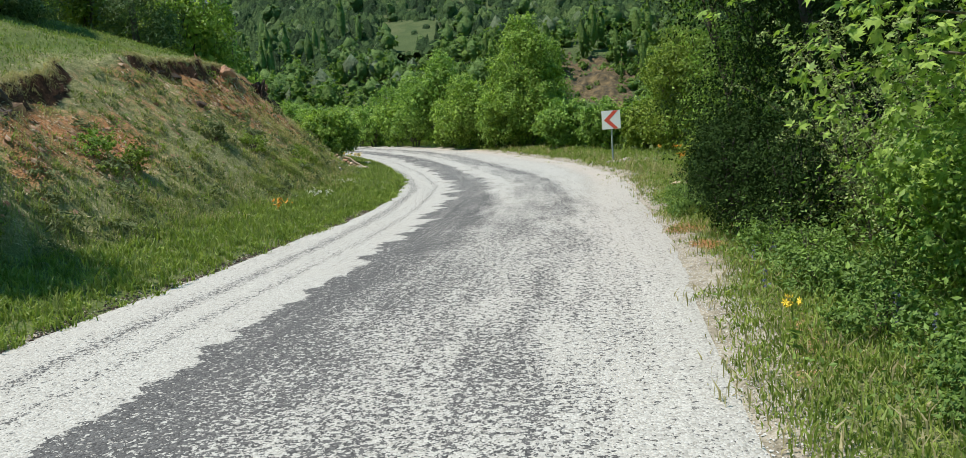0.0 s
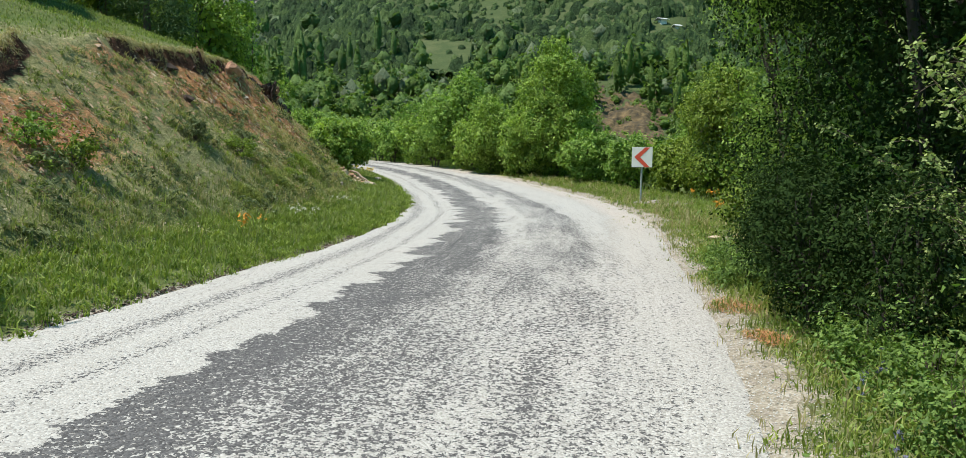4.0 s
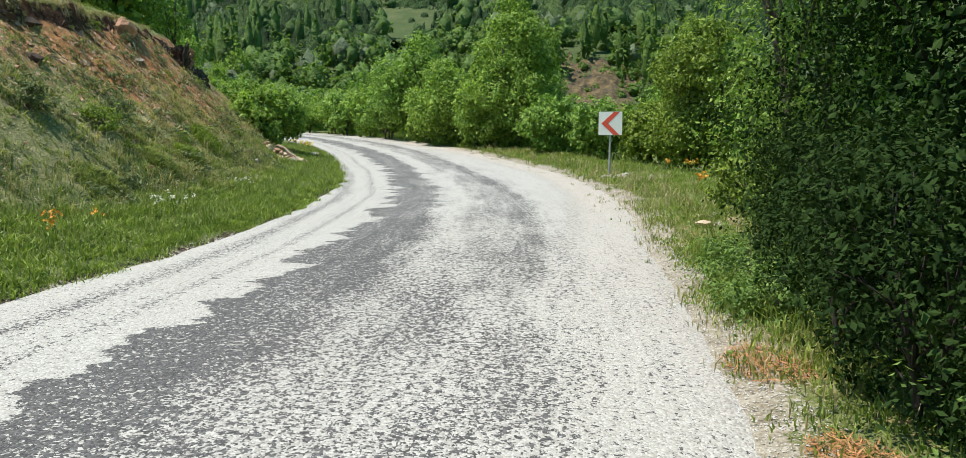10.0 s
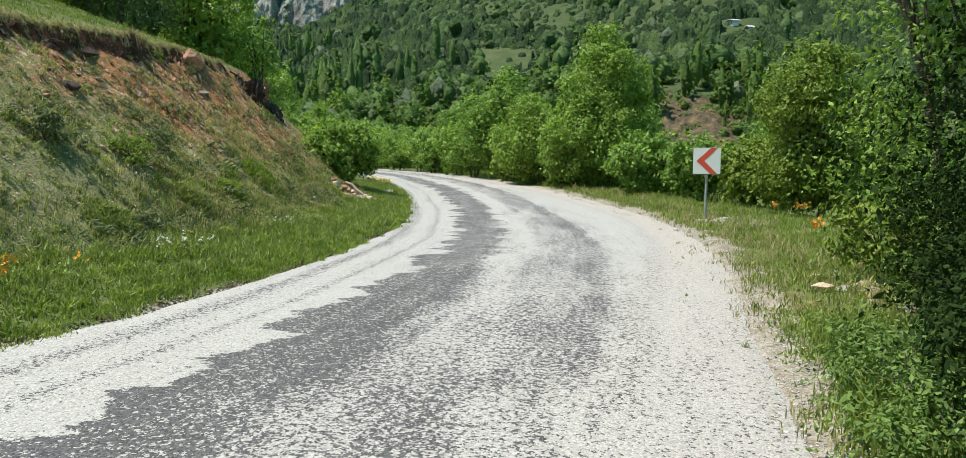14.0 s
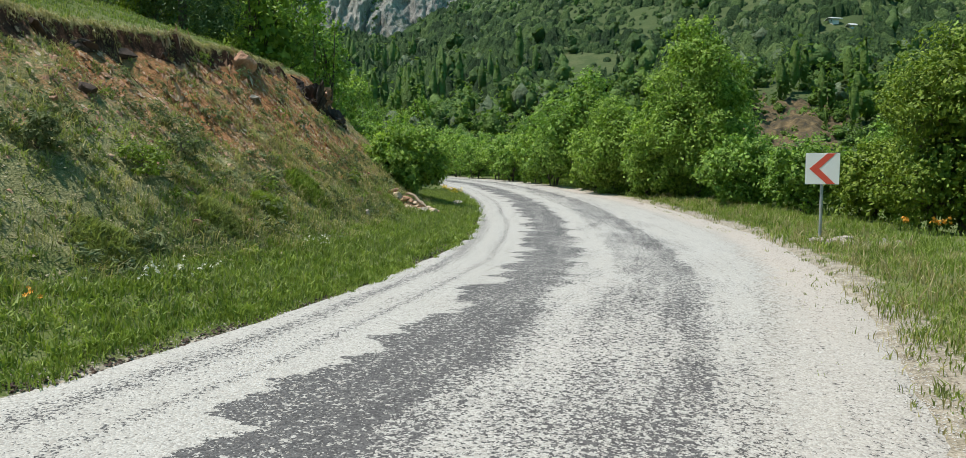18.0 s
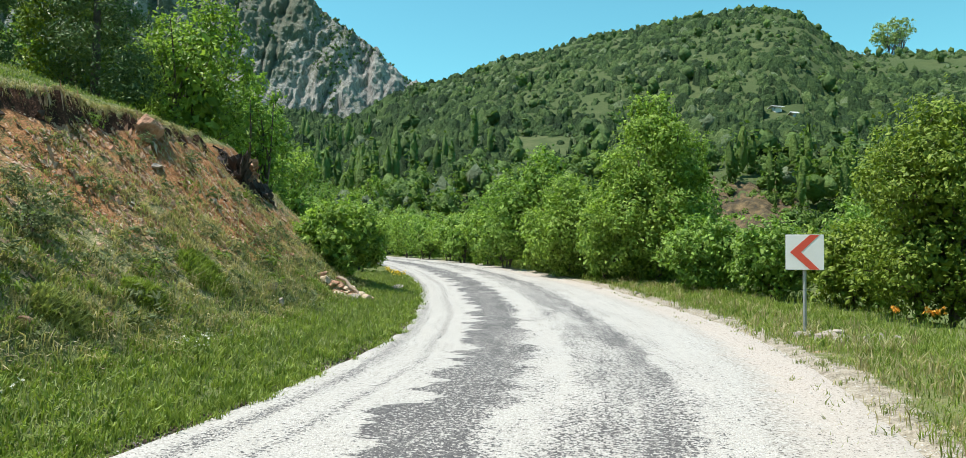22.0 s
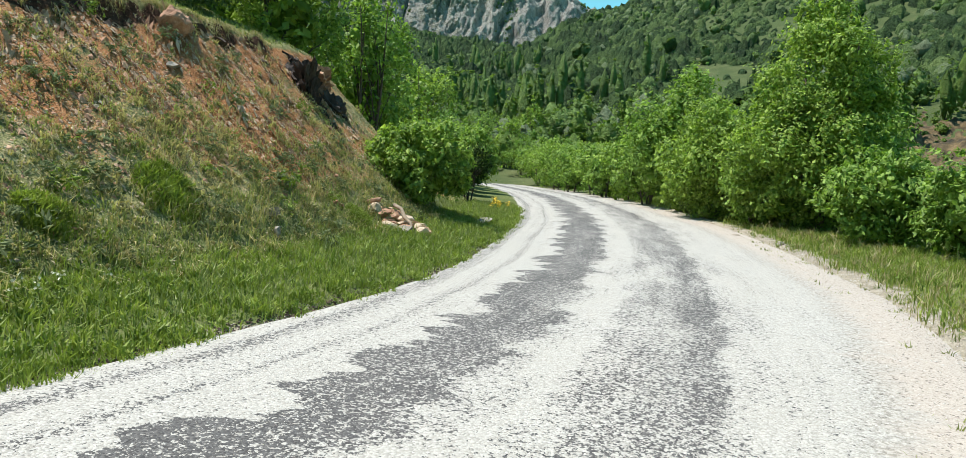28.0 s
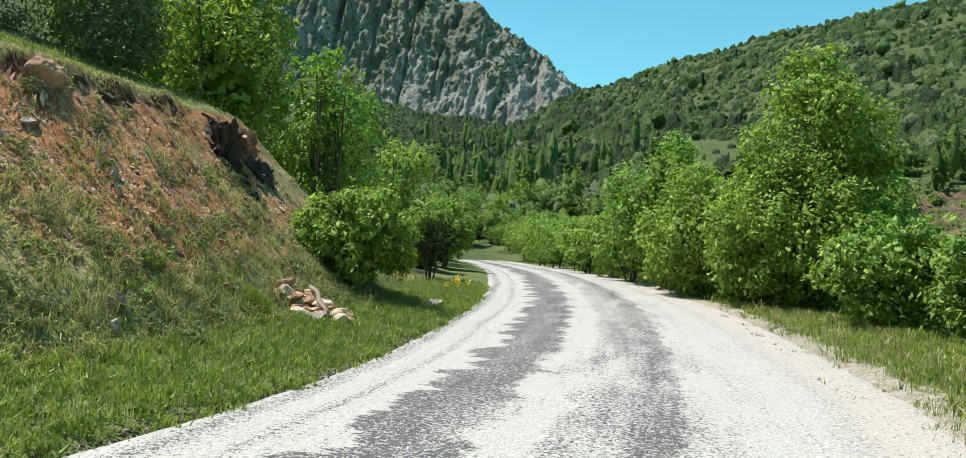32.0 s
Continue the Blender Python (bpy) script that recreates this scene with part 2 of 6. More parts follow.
    bitumen = mix(tree, cell.outputs[1], (.055, .052, .052), (.145, .138, .134))
    col = mix(tree, chip, bitumen, stone)
    # sandy rim beside the outer edge
    sand = ramp(tree, math_node(tree, "DIVIDE", math_node(tree, "ADD", seprim.outputs["X"], math_node(tree, "MULTIPLY", wob, 1.3)), 2.0), [(.28, 1.0), (.47, 0.0)])
    sand = math_node(tree, "MULTIPLY", sand, ramp(tree, math_node(tree, "DIVIDE", seprim.outputs["Y"], 60.0), [(.2, .03), (.27, .22), (.34, .85), (.6, .8)]))
    grit = math_node(tree, "GREATER_THAN", pick, .74)
    sandy = mix(tree, grit, mix(tree, cell.outputs[1], (.36, .304, .256), (.53, .464, .402)), (.15, .125, .10))
    col = mix(tree, sand, col, sandy)
    # crumbs washed together where the lane meets the shoulder
    drift = ramp(tree, math_node(tree, "DIVIDE", math_node(tree, "ADD", seprim.outputs["X"], math_node(tree, "MULTIPLY", wob, .5)), 2.0), [(.30, 0.0), (.42, .5), (.55, 0.0)])
    drift = math_node(tree, "MULTIPLY", drift, math_node(tree, "MULTIPLY", math_node(tree, "GREATER_THAN", clump, .56), ramp(tree, math_node(tree, "DIVIDE", seprim.outputs["Y"], 60.0), [(.2, 0.0), (.3, 1.0)])))
    col = mix(tree, drift, col, (.17, .145, .115))
    tree.links.new(col, bsdf.inputs["Base Color"])
    bsdf.inputs["Roughness"].default_value = 0.85
    bsdf.inputs["Specular IOR Level"].default_value = 0.25
    h = math_node(tree, "ADD", math_node(tree, "MULTIPLY", chip, 0.7), math_node(tree, "MULTIPLY", vor.outputs["Distance"], -0.8))
    bump(tree, bsdf, h, 0.55, 0.012)
    return m


def ground_material():
    """Turf, dry stalks, red soil and scarp earth darkened with overhang shade, laid by masks on the ground."""
    m, tree, bsdf = nodes_of("turf_and_soil")
    co = tree.nodes.new("ShaderNodeTexCoord").outputs["Object"]
    soil = add(tree, "ShaderNodeAttribute", attribute_name="soil").outputs["Fac"]
    scarp = add(tree, "ShaderNodeAttribute", attribute_name="scarp").outputs["Fac"]
    far = add(tree, "ShaderNodeAttribute", attribute_name="far").outputs["Fac"]
    n1, n2, n3 = noise_of(tree, co, 0.7, 6.0), noise_of(tree, co, 5.0, 5.0, 0.65), noise_of(tree, co, 40.0, 3.0)
    mixn = math_node(tree, "ADD", math_node(tree, "MULTIPLY", n2, 0.6), math_node(tree, "MULTIPLY", n3, 0.4))
    turf = ramp(tree, mixn, [(.3, (.04, .07, .016)), (.45, (.085, .125, .030)), (.58, (.14, .17, .055)), (.72, (.24, .235, .11))])
    green = ramp(tree, n1, [(.35, (.09, .13, .032)), (.65, (.19, .185, .085))])
    turf = mix(tree, 0.45, turf, green)
    meadow = ramp(tree, noise_of(tree, co, 0.05, 6.0, 0.7), [(.3, (.045, .074, .026)), (.5, (.066, .092, .034)), (.7, (.105, .116, .052))])
    meadow = mix(tree, ramp(tree, noise_of(tree, co, 0.35, 5.0, 0.7), [(.42, 0.0), (.56, .9)]), meadow, (.050, .078, .028))
    turf = mix(tree, far, turf, meadow)
    dryness = add(tree, "ShaderNodeAttribute", attribute_name="dry").outputs["Fac"]
    straw = ramp(tree, mixn, [(.3, (.095, .105, .040)), (.46, (.215, .215, .092)), (.6, (.38, .34, .18)), (.74, (.54, .465, .29))])
    turf = mix(tree, math_node(tree, "MULTIPLY", dryness, 0.85), turf, straw)
    earth = ramp(tree, mixn, [(.3, (.080, .036, .020)), (.44, (.275, .115, .050)), (.57, (.45, .22, .10)), (.72, (.58, .39, .22))])
    pebble = add(tree, "ShaderNodeTexVoronoi", Scale=22.0)
    tree.links.new(co, pebble.inputs["Vector"])
    earth = mix(tree, ramp(tree, pebble.outputs["Distance"], [(.18, .5), (.3, 0.0)]), earth, (.50, .33, .22))
    # dark brown scarp earth; the overhang's shade is put into its colour
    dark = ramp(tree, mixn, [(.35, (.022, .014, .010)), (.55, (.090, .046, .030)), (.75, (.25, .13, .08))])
    edge = math_node(tree, "ADD", soil, math_node(tree, "MULTIPLY", math_node(tree, "SUBTRACT", mixn, 0.5), 1.6), clamp=True)
    col = mix(tree, ramp(tree, edge, [(.35, 0.0), (.62, 1.0)]), turf, earth)
    seam = add(tree, "ShaderNodeAttribute", attribute_name="seam").outputs["Fac"]
    sandy = ramp(tree, mixn, [(.3, (.14, .115, .08)), (.46, (.30, .26, .195)), (.6, (.44, .39, .315)), (.74, (.58, .53, .45))])
    col = mix(tree, ramp(tree, math_node(tree, "ADD", seam, math_node(tree, "MULTIPLY", math_node(tree, "SUBTRACT", mixn, 0.5), 1.4), clamp=True), [(.38, 0.0), (.6, 1.0)]), col, sandy)
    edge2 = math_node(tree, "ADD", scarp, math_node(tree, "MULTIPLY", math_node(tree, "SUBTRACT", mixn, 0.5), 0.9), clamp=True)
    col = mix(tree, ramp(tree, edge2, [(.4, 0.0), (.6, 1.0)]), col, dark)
    tree.links.new(col, bsdf.inputs["Base Color"])
    bsdf.inputs["Roughness"].default_value = 0.95
    bsdf.inputs["Specular IOR Level"].default_value = 0.1
    h = math_node(tree, "ADD", n2, math_node(tree, "MULTIPLY", n3, 0.5))
    bump(tree, bsdf, h, 0.8, 0.06)
    return m


MAT_ROAD, MAT_GROUND = road_material(), ground_material()
LEAF_BRIGHT = leaf_material("maple_leaf", (.088, .168, .028), (.43, .575, .118), 0.42)
LEAF_MID = leaf_material("hazel_leaf", (.086, .166, .031), (.362, .520, .113), 0.42)
# near-black leaves: the thicket's shade is put into the colour
LEAF_DARK = leaf_material("shade_toned_leaf", (.012, .027, .008), (.046, .082, .021), 0.2, 0.85)
LEAF_OLIVE = leaf_material("olive_leaf", (.075, .125, .020), (.31, .40, .06), 0.32)
LEAF_PALE = leaf_material("pale_leaf", (.14, .19, .06), (.46, .56, .21), 0.35)
LEAF_PINE = leaf_material("pine_needles", (.055, .098, .036), (.20, .28, .10), 0.2)
LEAF_FAR = leaf_material("forest_leaf", (.062, .116, .042), (.21, .31, .096), 0.3, 0.7, None, 1.5)
LEAF_HILL = leaf_material("hill_leaf", (.080, .148, .043), (.262, .385, .105), 0.3, 0.7, None, 1.5)
LEAF_GREY = leaf_material("willow_leaf", (.11, .155, .085), (.29, .35, .20), 0.3, 0.7, None, 1.5)
LEAF_WOOD = leaf_material("woodland_leaf", (.080, .155, .034), (.29, .42, .085), 0.33, 0.6, None, 2.2)
LEAF_HERB = leaf_material("herb_leaf", (.060, .115, .026), (.24, .36, .085), 0.35)
LEAF_CUSHION = leaf_material("cushion_herb", (.09, .115, .05), (.26, .29, .14), 0.2, 0.8)
GRASS_GREEN = leaf_material("fresh_grass", (.108, .168, .030), (.375, .448, .102), 0.38, tufts=4.5)
GRASS_BANK = leaf_material("bank_grass", (.125, .162, .052), (.43, .46, .18), 0.42, tufts=4.5)
GRASS_DRY = leaf_material("dry_grass", (.27, .235, .115), (.64, .55, .32), 0.42, tufts=4.5)
# darker copy of BARK, with the thicket's shade put into its colour
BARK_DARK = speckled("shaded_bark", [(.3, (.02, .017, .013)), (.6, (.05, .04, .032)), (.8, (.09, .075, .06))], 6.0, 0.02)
BARK = speckled("bark", [(.3, (.05, .037, .028)), (.6, (.14, .11, .085)), (.8, (.24, .20, .16))], 6.0, 0.02)
BARK_PALE = speckled("weathered_wood", [(.3, (.13, .09, .06)), (.6, (.31, .24, .17)), (.8, (.46, .38, .29))], 5.0, 0.02)
ROCK = speckled("limestone", [(.3, (.17, .14, .11)), (.55, (.36, .31, .255)), (.75, (.50, .45, .38))], 5.0, 0.02)
ROCK_RED = speckled("red_rock", [(.3, (.20, .095, .055)), (.55, (.44, .24, .145)), (.75, (.60, .41, .29))], 4.0, 0.03)
ROCK_OCHRE = speckled("ochre_rock", [(.3, (.34, .19, .105)), (.55, (.56, .36, .235)), (.75, (.68, .52, .39))], 4.0, 0.02)
ROCK_PALE = speckled("pale_rock", [(.3, (.36, .26, .17)), (.55, (.56, .44, .31)), (.75, (.68, .58, .45))], 4.0, 0.02)
ROCK_DARK = speckled("dark_rock", [(.3, (.02, .015, .013)), (.55, (.06, .042, .034)), (.78, (.17, .115, .085))], 4.0, 0.04)
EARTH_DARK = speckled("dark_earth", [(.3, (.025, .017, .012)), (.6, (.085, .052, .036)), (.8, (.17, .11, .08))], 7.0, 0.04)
LITTER = leaf_material("dry_litter", (.24, .19, .10), (.56, .47, .31), 0.1)
ROOT = speckled("bare_root", [(.3, (.20, .14, .09)), (.7, (.46, .37, .27))], 9.0, 0.01)

# ---- the road's line and the lie of the land ----
LINE_Y = np.array([-40, -8, -1, 5, 10, 15, 20, 25, 30, 35, 40, 50, 66, 105.0])
LINE_X = np.array([-4.6, -1.9, -1.3, -.8, -.2, .1, .1, -.55, -1.95, -3.7, -5.95, -11.0, -20.3, -44.0])


def spline(xs, ys, q):
    """Cubic Hermite curve through the points."""
    m = np.gradient(ys, xs)
    i = np.clip(np.searchsorted(xs, q) - 1, 0, len(xs) - 2)
    h = xs[i + 1] - xs[i]
    t = (q - xs[i]) / h
    return ((2 * t**3 - 3 * t**2 + 1) * ys[i] + (t**3 - 2 * t**2 + t) * h * m[i] + (3 * t**2 - 2 * t**3) * ys[i + 1] + (t**3 - t**2) * h * m[i + 1])


CY = np.arange(-40, 105, 0.2)
CX = spline(LINE_Y, LINE_X, CY)
TX, TY = np.gradient(CX, CY), np.ones_like(CY)
TN = np.hypot(TX, TY)
TX, TY = TX / TN, TY / TN


def road_z(y):
    y = np.asarray(y, float)
    return 0.04 * (np.logaddexp(0, (y - 25) / 2.0) * 2.0 - 0.8 * np.logaddexp(0, (y - 44) / 5.0) * 5.0)


def right_edge(y):
    return np.interp(y, [0, 8, 14, 20, 26, 32, 40], [2.75, 2.75, 2.75, 3.1, 3.4, 3.2, 2.9])


LEFT_EDGE = 2.75


def left_edge(y):
    return np.interp(y, [0, 12, 13.5, 15.5, 17, 20], [2.75, 2.72, 2.52, 2.5, 2.58, 2.75])


def lateral(x, y):
    """Distance right of the road's middle, and the y of the nearest point of that line."""
    x, y = np.ravel(x), np.ravel(y)
    u, yc = np.empty(len(x)), np.empty(len(x))
    for a in range(0, len(x), 4000):
        b = slice(a, a + 4000)
        dx, dy = x[b, None] - CX, y[b, None] - CY
        k = np.argmin(dx * dx + dy * dy, 1)
        n = np.arange(len(k))
        u[b] = dx[n, k] * TY[k] - dy[n, k] * TX[k]
        yc[b] = CY[k]
    return u, yc


def ridge(az):
    """Tangent of the skyline's height by azimuth."""
    return np.interp(az, [-180, -100, -60, -40, -31, -25, -21.5, -19, -12, -5, 2, 6, 8.5, 10.5, 13.2, 14.4, 19.4, 30, 60, 180], [.25, .4, .3, .21, .178, .168, .208, .225, .262, .285, .302, .304, .302, .29, .245, .236, .226, .22, .22, .25])


def scarp_at(yc):
    return (np.interp(yc, [0, 8, 12, 16, 20, 25, 29, 34], [3.2, 3.4, 4.35, 5.2, 5.8, 5.9, 5.4, 5.0]),
            np.interp(yc, [0, 8, 12, 14, 17, 20, 25, 29], [2.4, 2.5, 2.75, 3.2, 3.65, 3.85, 4.0, 3.95]))


def land(x, y, masks=False):
    shape = np.shape(x)
    x, y = np.ravel(np.asarray(x, float)), np.ravel(np.asarray(y, float))
    u, yc = lateral(x, y)
    zr = road_z(yc)
    left, right = -u - LEFT_EDGE, u - right_edge(yc)
    rough = fbm(x * 1.4, y * 1.4, 3, 4)
    fine = fbm(x * 4, y * 4, 9, 3)
    # left: verge, bank, scarp, meadow above
    ls, zt = scarp_at(yc)
    ls = ls + 0.35 * vnoise(yc * 0.55, yc * 0, 21) + 0.14 * vnoise(yc * 2.1, yc * 0, 22) + .08 * vnoise(yc * 6, yc * 0, 24)
    step = np.interp(yc, [6, 10, 13, 15, 18, 24, 29, 31], [.3, .5, .4, .1, .28, .48, .36, .08]) * (0.85 + 0.55 * vnoise(yc * 1.3, yc * 0, 23))
    foot = 1.75
    v = np.clip((left - foot) / (ls - foot), 0, 1)
    rise = 0.3 * np.clip(left / foot, 0, 1) ** 1.5 + (zt - step - 0.3) * v ** 1.06
    face = smooth(0, 0.14, left - ls)
    rise = rise + step * face + np.maximum(left - ls, 0) * 0.36 * np.exp(-np.maximum(left - ls, 0) / 90)
    rise = rise * (1 - 0.80 * smooth(32.0, 37.6, yc - 0.8 * np.maximum(left - 5.8, 0)))
    rise = rise + (0.10 * rough + 0.04 * fine) * smooth(0.4, 2.2, left)
    # right: verge, then down to the stream side
    fall = -0.02 - 0.28 * np.maximum(right - 4.5, 0) * np.exp(-np.maximum(right - 4.5, 0) / 14) + 0.05 * rough * smooth(0, 1, right)
    z = zr + np.where(u < 0, np.where(left > 0, rise, 0), np.where(right > 0, fall, 0))
    edge = np.maximum(-u - left_edge(yc), right)
    z = z - 0.07 * smooth(0.12, -0.15, edge - 0.06 * fine - 0.04 * rough)
    z = z + 0.035 * smooth(0.05, 0.3, edge)
    # the valley's far slopes
    r, az = np.hypot(x, y - 20), np.degrees(np.arctan2(x, y - 20))
    hill = ridge(az) * 390 * smooth(40, 400, r) ** 0.9 - 1.5 + 5 * fbm(x / 60, y / 60, 31, 4) * smooth(80, 200, r)
    hill = np.where(r > 400, ridge(az) * 390 - (r - 400) * 0.25, hill)
    w = smooth(55, 110, r)
    z = z * (1 - w) + np.maximum(hill, -40) * w
    if not masks:
        return z.reshape(shape)
    band = smooth(0.2, 0.6, v + .22 * smooth(20, 25, yc)) * smooth(0.16, -0.02, left - ls) * (left > 0)
    soil = (band * 0.9) * np.interp(yc, [7, 10, 13, 15, 18, 22, 26, 33], [.3, .8, .65, .2, .36, .56, .86, .55]) + (0.42 * fbm(x * .8, y * .8, 41, 3) + 0.22 * fbm(x * 2.6, y * 2.6, 43, 3)) * band
    soil = np.maximum(soil, np.where(u > 0, .8 * smooth(.6, -.1, right) * (.5 + .4 * rough), .5 * smooth(.2, -.1, -u - left_edge(yc)) * (.5 + .4 * rough)))
    soil = np.maximum(soil, .5 * smooth(-.1, .35, fbm(x * .8, y * .8, 71, 3) + .1) * smooth(1.9, .3, right) * (right > -.2) * np.interp(yc, [3, 8, 12, 22, 30], [.75, .9, .9, .8, .5]))
    seam = np.where(u > 0, smooth(.75, .05, right + .3 * fbm(x * 1.3, y * 1.3, 75, 3)) * (right > -.6), .8 * smooth(.16, -.05, -u - left_edge(yc) + .1 * rough)) * (r < 60)
    # mask of the dark band: bare earth plus painted shade under the turf lip
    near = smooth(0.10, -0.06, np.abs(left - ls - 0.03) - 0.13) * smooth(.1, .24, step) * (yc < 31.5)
    return z.reshape(shape), np.clip(soil, 0, 1) * (1 - w), near * (1 - w), smooth(30, 80, r), np.maximum(smooth(-.05, .25, v) * smooth(1.2, 0, left - ls), .3 * smooth(-.1, .1, right) * smooth(6, 2, right)), seam


def spread(cuts):
    """Grid lines from (start, step) pairs."""
    out = []
    for (a, s), (b, _) in zip(cuts, cuts[1:]):
        out.extend(np.linspace(a, b, max(1, round((b - a) / s)), endpoint=False))
    return np.array(out + [cuts[-1][0]])


gx = spread([(-3000, 300), (-600, 40), (-200, 8), (-60, 2), (-20, .5), (-11, .11), (-2.4, .3), (2.2, .12), (5, .5), (14, 2), (60, 8), (200, 40), (600, 300), (3000, 1)])
gy = spread([(-3000, 300), (-600, 40), (-200, 10), (-40, 2), (0, .5), (5, .15), (33, .3), (48, 1), (80, 3), (200, 8), (420, 40), (800, 300), (3000, 1)])
X, Y = np.meshgrid(gx, gy)
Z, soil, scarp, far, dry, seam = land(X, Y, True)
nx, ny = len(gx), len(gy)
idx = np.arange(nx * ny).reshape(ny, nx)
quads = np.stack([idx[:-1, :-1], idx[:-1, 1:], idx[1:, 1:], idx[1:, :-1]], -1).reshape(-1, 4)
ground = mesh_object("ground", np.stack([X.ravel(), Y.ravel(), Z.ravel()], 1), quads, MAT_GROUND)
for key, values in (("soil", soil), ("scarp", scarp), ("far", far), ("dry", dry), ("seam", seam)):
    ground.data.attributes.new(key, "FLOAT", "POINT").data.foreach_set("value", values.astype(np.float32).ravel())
tagged(ground, "grassy valley ground with a cut roadside bank of red soil", "ground", kind="structure")


def ground_z(x, y):
    return float(land(np.array([x]), np.array([y]))[0])


# ---- road ----
def build_road():
    ys = np.concatenate([np.arange(-38, 45, 0.25), np.arange(45, 104, 1.0)])
    cx = np.interp(ys, CY, CX)
    tx, ty = np.interp(ys, CY, TX), np.interp(ys, CY, TY)
    s = np.cumsum(np.r_[0, np.hypot(np.diff(cx), np.diff(ys))])
    s = s - np.interp(0, ys, s)
    frac = np.linspace(0, 1, 29)
    right = right_edge(ys) + 0.25
    inner = (left_edge(ys) + 0.2)[:, None]
    u = -inner + frac[None] * (right[:, None] + inner)
    x = cx[:, None] + u * ty[:, None]
    y = ys[:, None] - u * tx[:, None]
    crown = 0.03 * (1 - (u / 3.0) ** 2) - 0.02
    edge = np.minimum(u + inner, right[:, None] - u)
    z = road_z(ys)[:, None] + crown - 0.08 * smooth(0.25, 0, edge) + 0.008 * fbm(x * 2, y * 2, 5)
    shift = np.interp(ys, [5, 10, 14, 20, 25, 30, 45], [-.8, -.92, -.95, -1.22, -1.5, -1.5, -1.4])[:, None]
    n, k = u.shape
    ids = np.arange(n * k).reshape(n, k)
    faces = np.stack([ids[:-1, :-1], ids[:-1, 1:], ids[1:, 1:], ids[1:, :-1]], -1).reshape(-1, 4)
    road = mesh_object("road", np.stack([x.ravel(), y.ravel(), z.ravel()], 1), faces, MAT_ROAD)
    for name, a in (("track", u - shift), ("rim", right[:, None] - 0.25 - u)):
        uv = np.stack([a.ravel(), np.broadcast_to(s[:, None], u.shape).ravel()], 1)[faces.ravel()]
        road.data.uv_layers.new(name=name).data.foreach_set("uv", uv.astype(np.float32).ravel())
    return tagged(road, "country road of loose pale chippings over worn dark bitumen", "road", kind="structure")


build_road()


# ---- plants ----
def tube(path, radii, sides=6):
    """Tapered tube along a path; returns verts and quads."""
    path = np.asarray(path, float)
    d = np.gradient(path, axis=0)
    d /= np.linalg.norm(d, axis=1)[:, None] + 1e-9
    side = np.cross(d, (0.31, 0.17, 0.93) if abs(d[0] @ (0.31, 0.17, 0.93)) < 0.9 else (1, 0, 0))
    side /= np.linalg.norm(side, axis=1)[:, None] + 1e-9
    up = np.cross(side, d)
    a = np.arange(sides) * 2 * np.pi / sides
    v = path[:, None] + np.asarray(radii)[:, None, None] * (np.cos(a)[None, :, None] * side[:, None] + np.sin(a)[None, :, None] * up[:, None])
    n = len(path)
    i = np.arange(n * sides).reshape(n, sides)
    f = np.stack([i[:-1], np.roll(i[:-1], -1, 1), np.roll(i[1:], -1, 1), i[1:]], -1).reshape(-1, 4)
    return v.reshape(-1, 3), f


def joined(pieces):
    vs, fs, n = [], [], 0
    for v, f in pieces:
        vs.append(v)
        fs.append(f + n)
        n += len(v)
    return np.concatenate(vs), np.concatenate(fs)


def leaves(points, out, size, gen, droop=0.25, narrow=0.55, wild=0.5):
    """A folded leaf of four corners at each point, facing roughly the way given."""
    n = len(points)
    nrm = out / (np.linalg.norm(out, axis=1)[:, None] + 1e-9) + gen.normal(0, wild, (n, 3)) + (0, 0, 0.5)
    nrm /= np.linalg.norm(nrm, axis=1)[:, None] + 1e-9
    along = np.cross(nrm, gen.normal(0, 1, (n, 3)))
    along /= np.linalg.norm(along, axis=1)[:, None] + 1e-9
    along[:, 2] -= droop
    side = np.cross(nrm, along)
    s = size * gen.uniform(0.6, 1.3, n)[:, None]
    a = points - along * s * 0.5
    c = points + along * s * 0.5
    mid = points - nrm * s * 0.08
    b, d = mid + side * s * narrow * 0.5, mid - side * s * narrow * 0.5
    v = np.stack([a, b, c, d], 1).reshape(-1, 3)
    return v, np.arange(n * 4).reshape(n, 4)


def palmate(points, out, size, gen):
    """Maple leaves: five pointed fingers from one stalk, a little folded."""
    n = len(points)
    nrm = out / (np.linalg.norm(out, axis=1)[:, None] + 1e-9) + gen.normal(0, .4, (n, 3)) + (0, 0, .7)
    nrm /= np.linalg.norm(nrm, axis=1)[:, None]
    along = np.cross(nrm, gen.normal(0, 1, (n, 3)))
    along /= np.linalg.norm(along, axis=1)[:, None]
    side = np.cross(nrm, along)
    s = size * gen.uniform(.6, 1.2, n)[:, None]
    vs = []
    for turn, reach, wide in ((0, 1.0, .2), (.75, .85, .17), (-.75, .85, .17), (1.6, .55, .13), (-1.6, .55, .13)):
        d = along * math.cos(turn) + side * math.sin(turn) - nrm * .18
        e = side * math.cos(turn) - along * math.sin(turn)
        vs.append(np.stack([points, points + (d * .45 * reach + e * wide) * s, points + d * reach * s, points + (d * .45 * reach - e * wide) * s], 1))
    v = np.stack(vs, 1).reshape(-1, 3)
    return v, np.arange(len(v)).reshape(-1, 4)


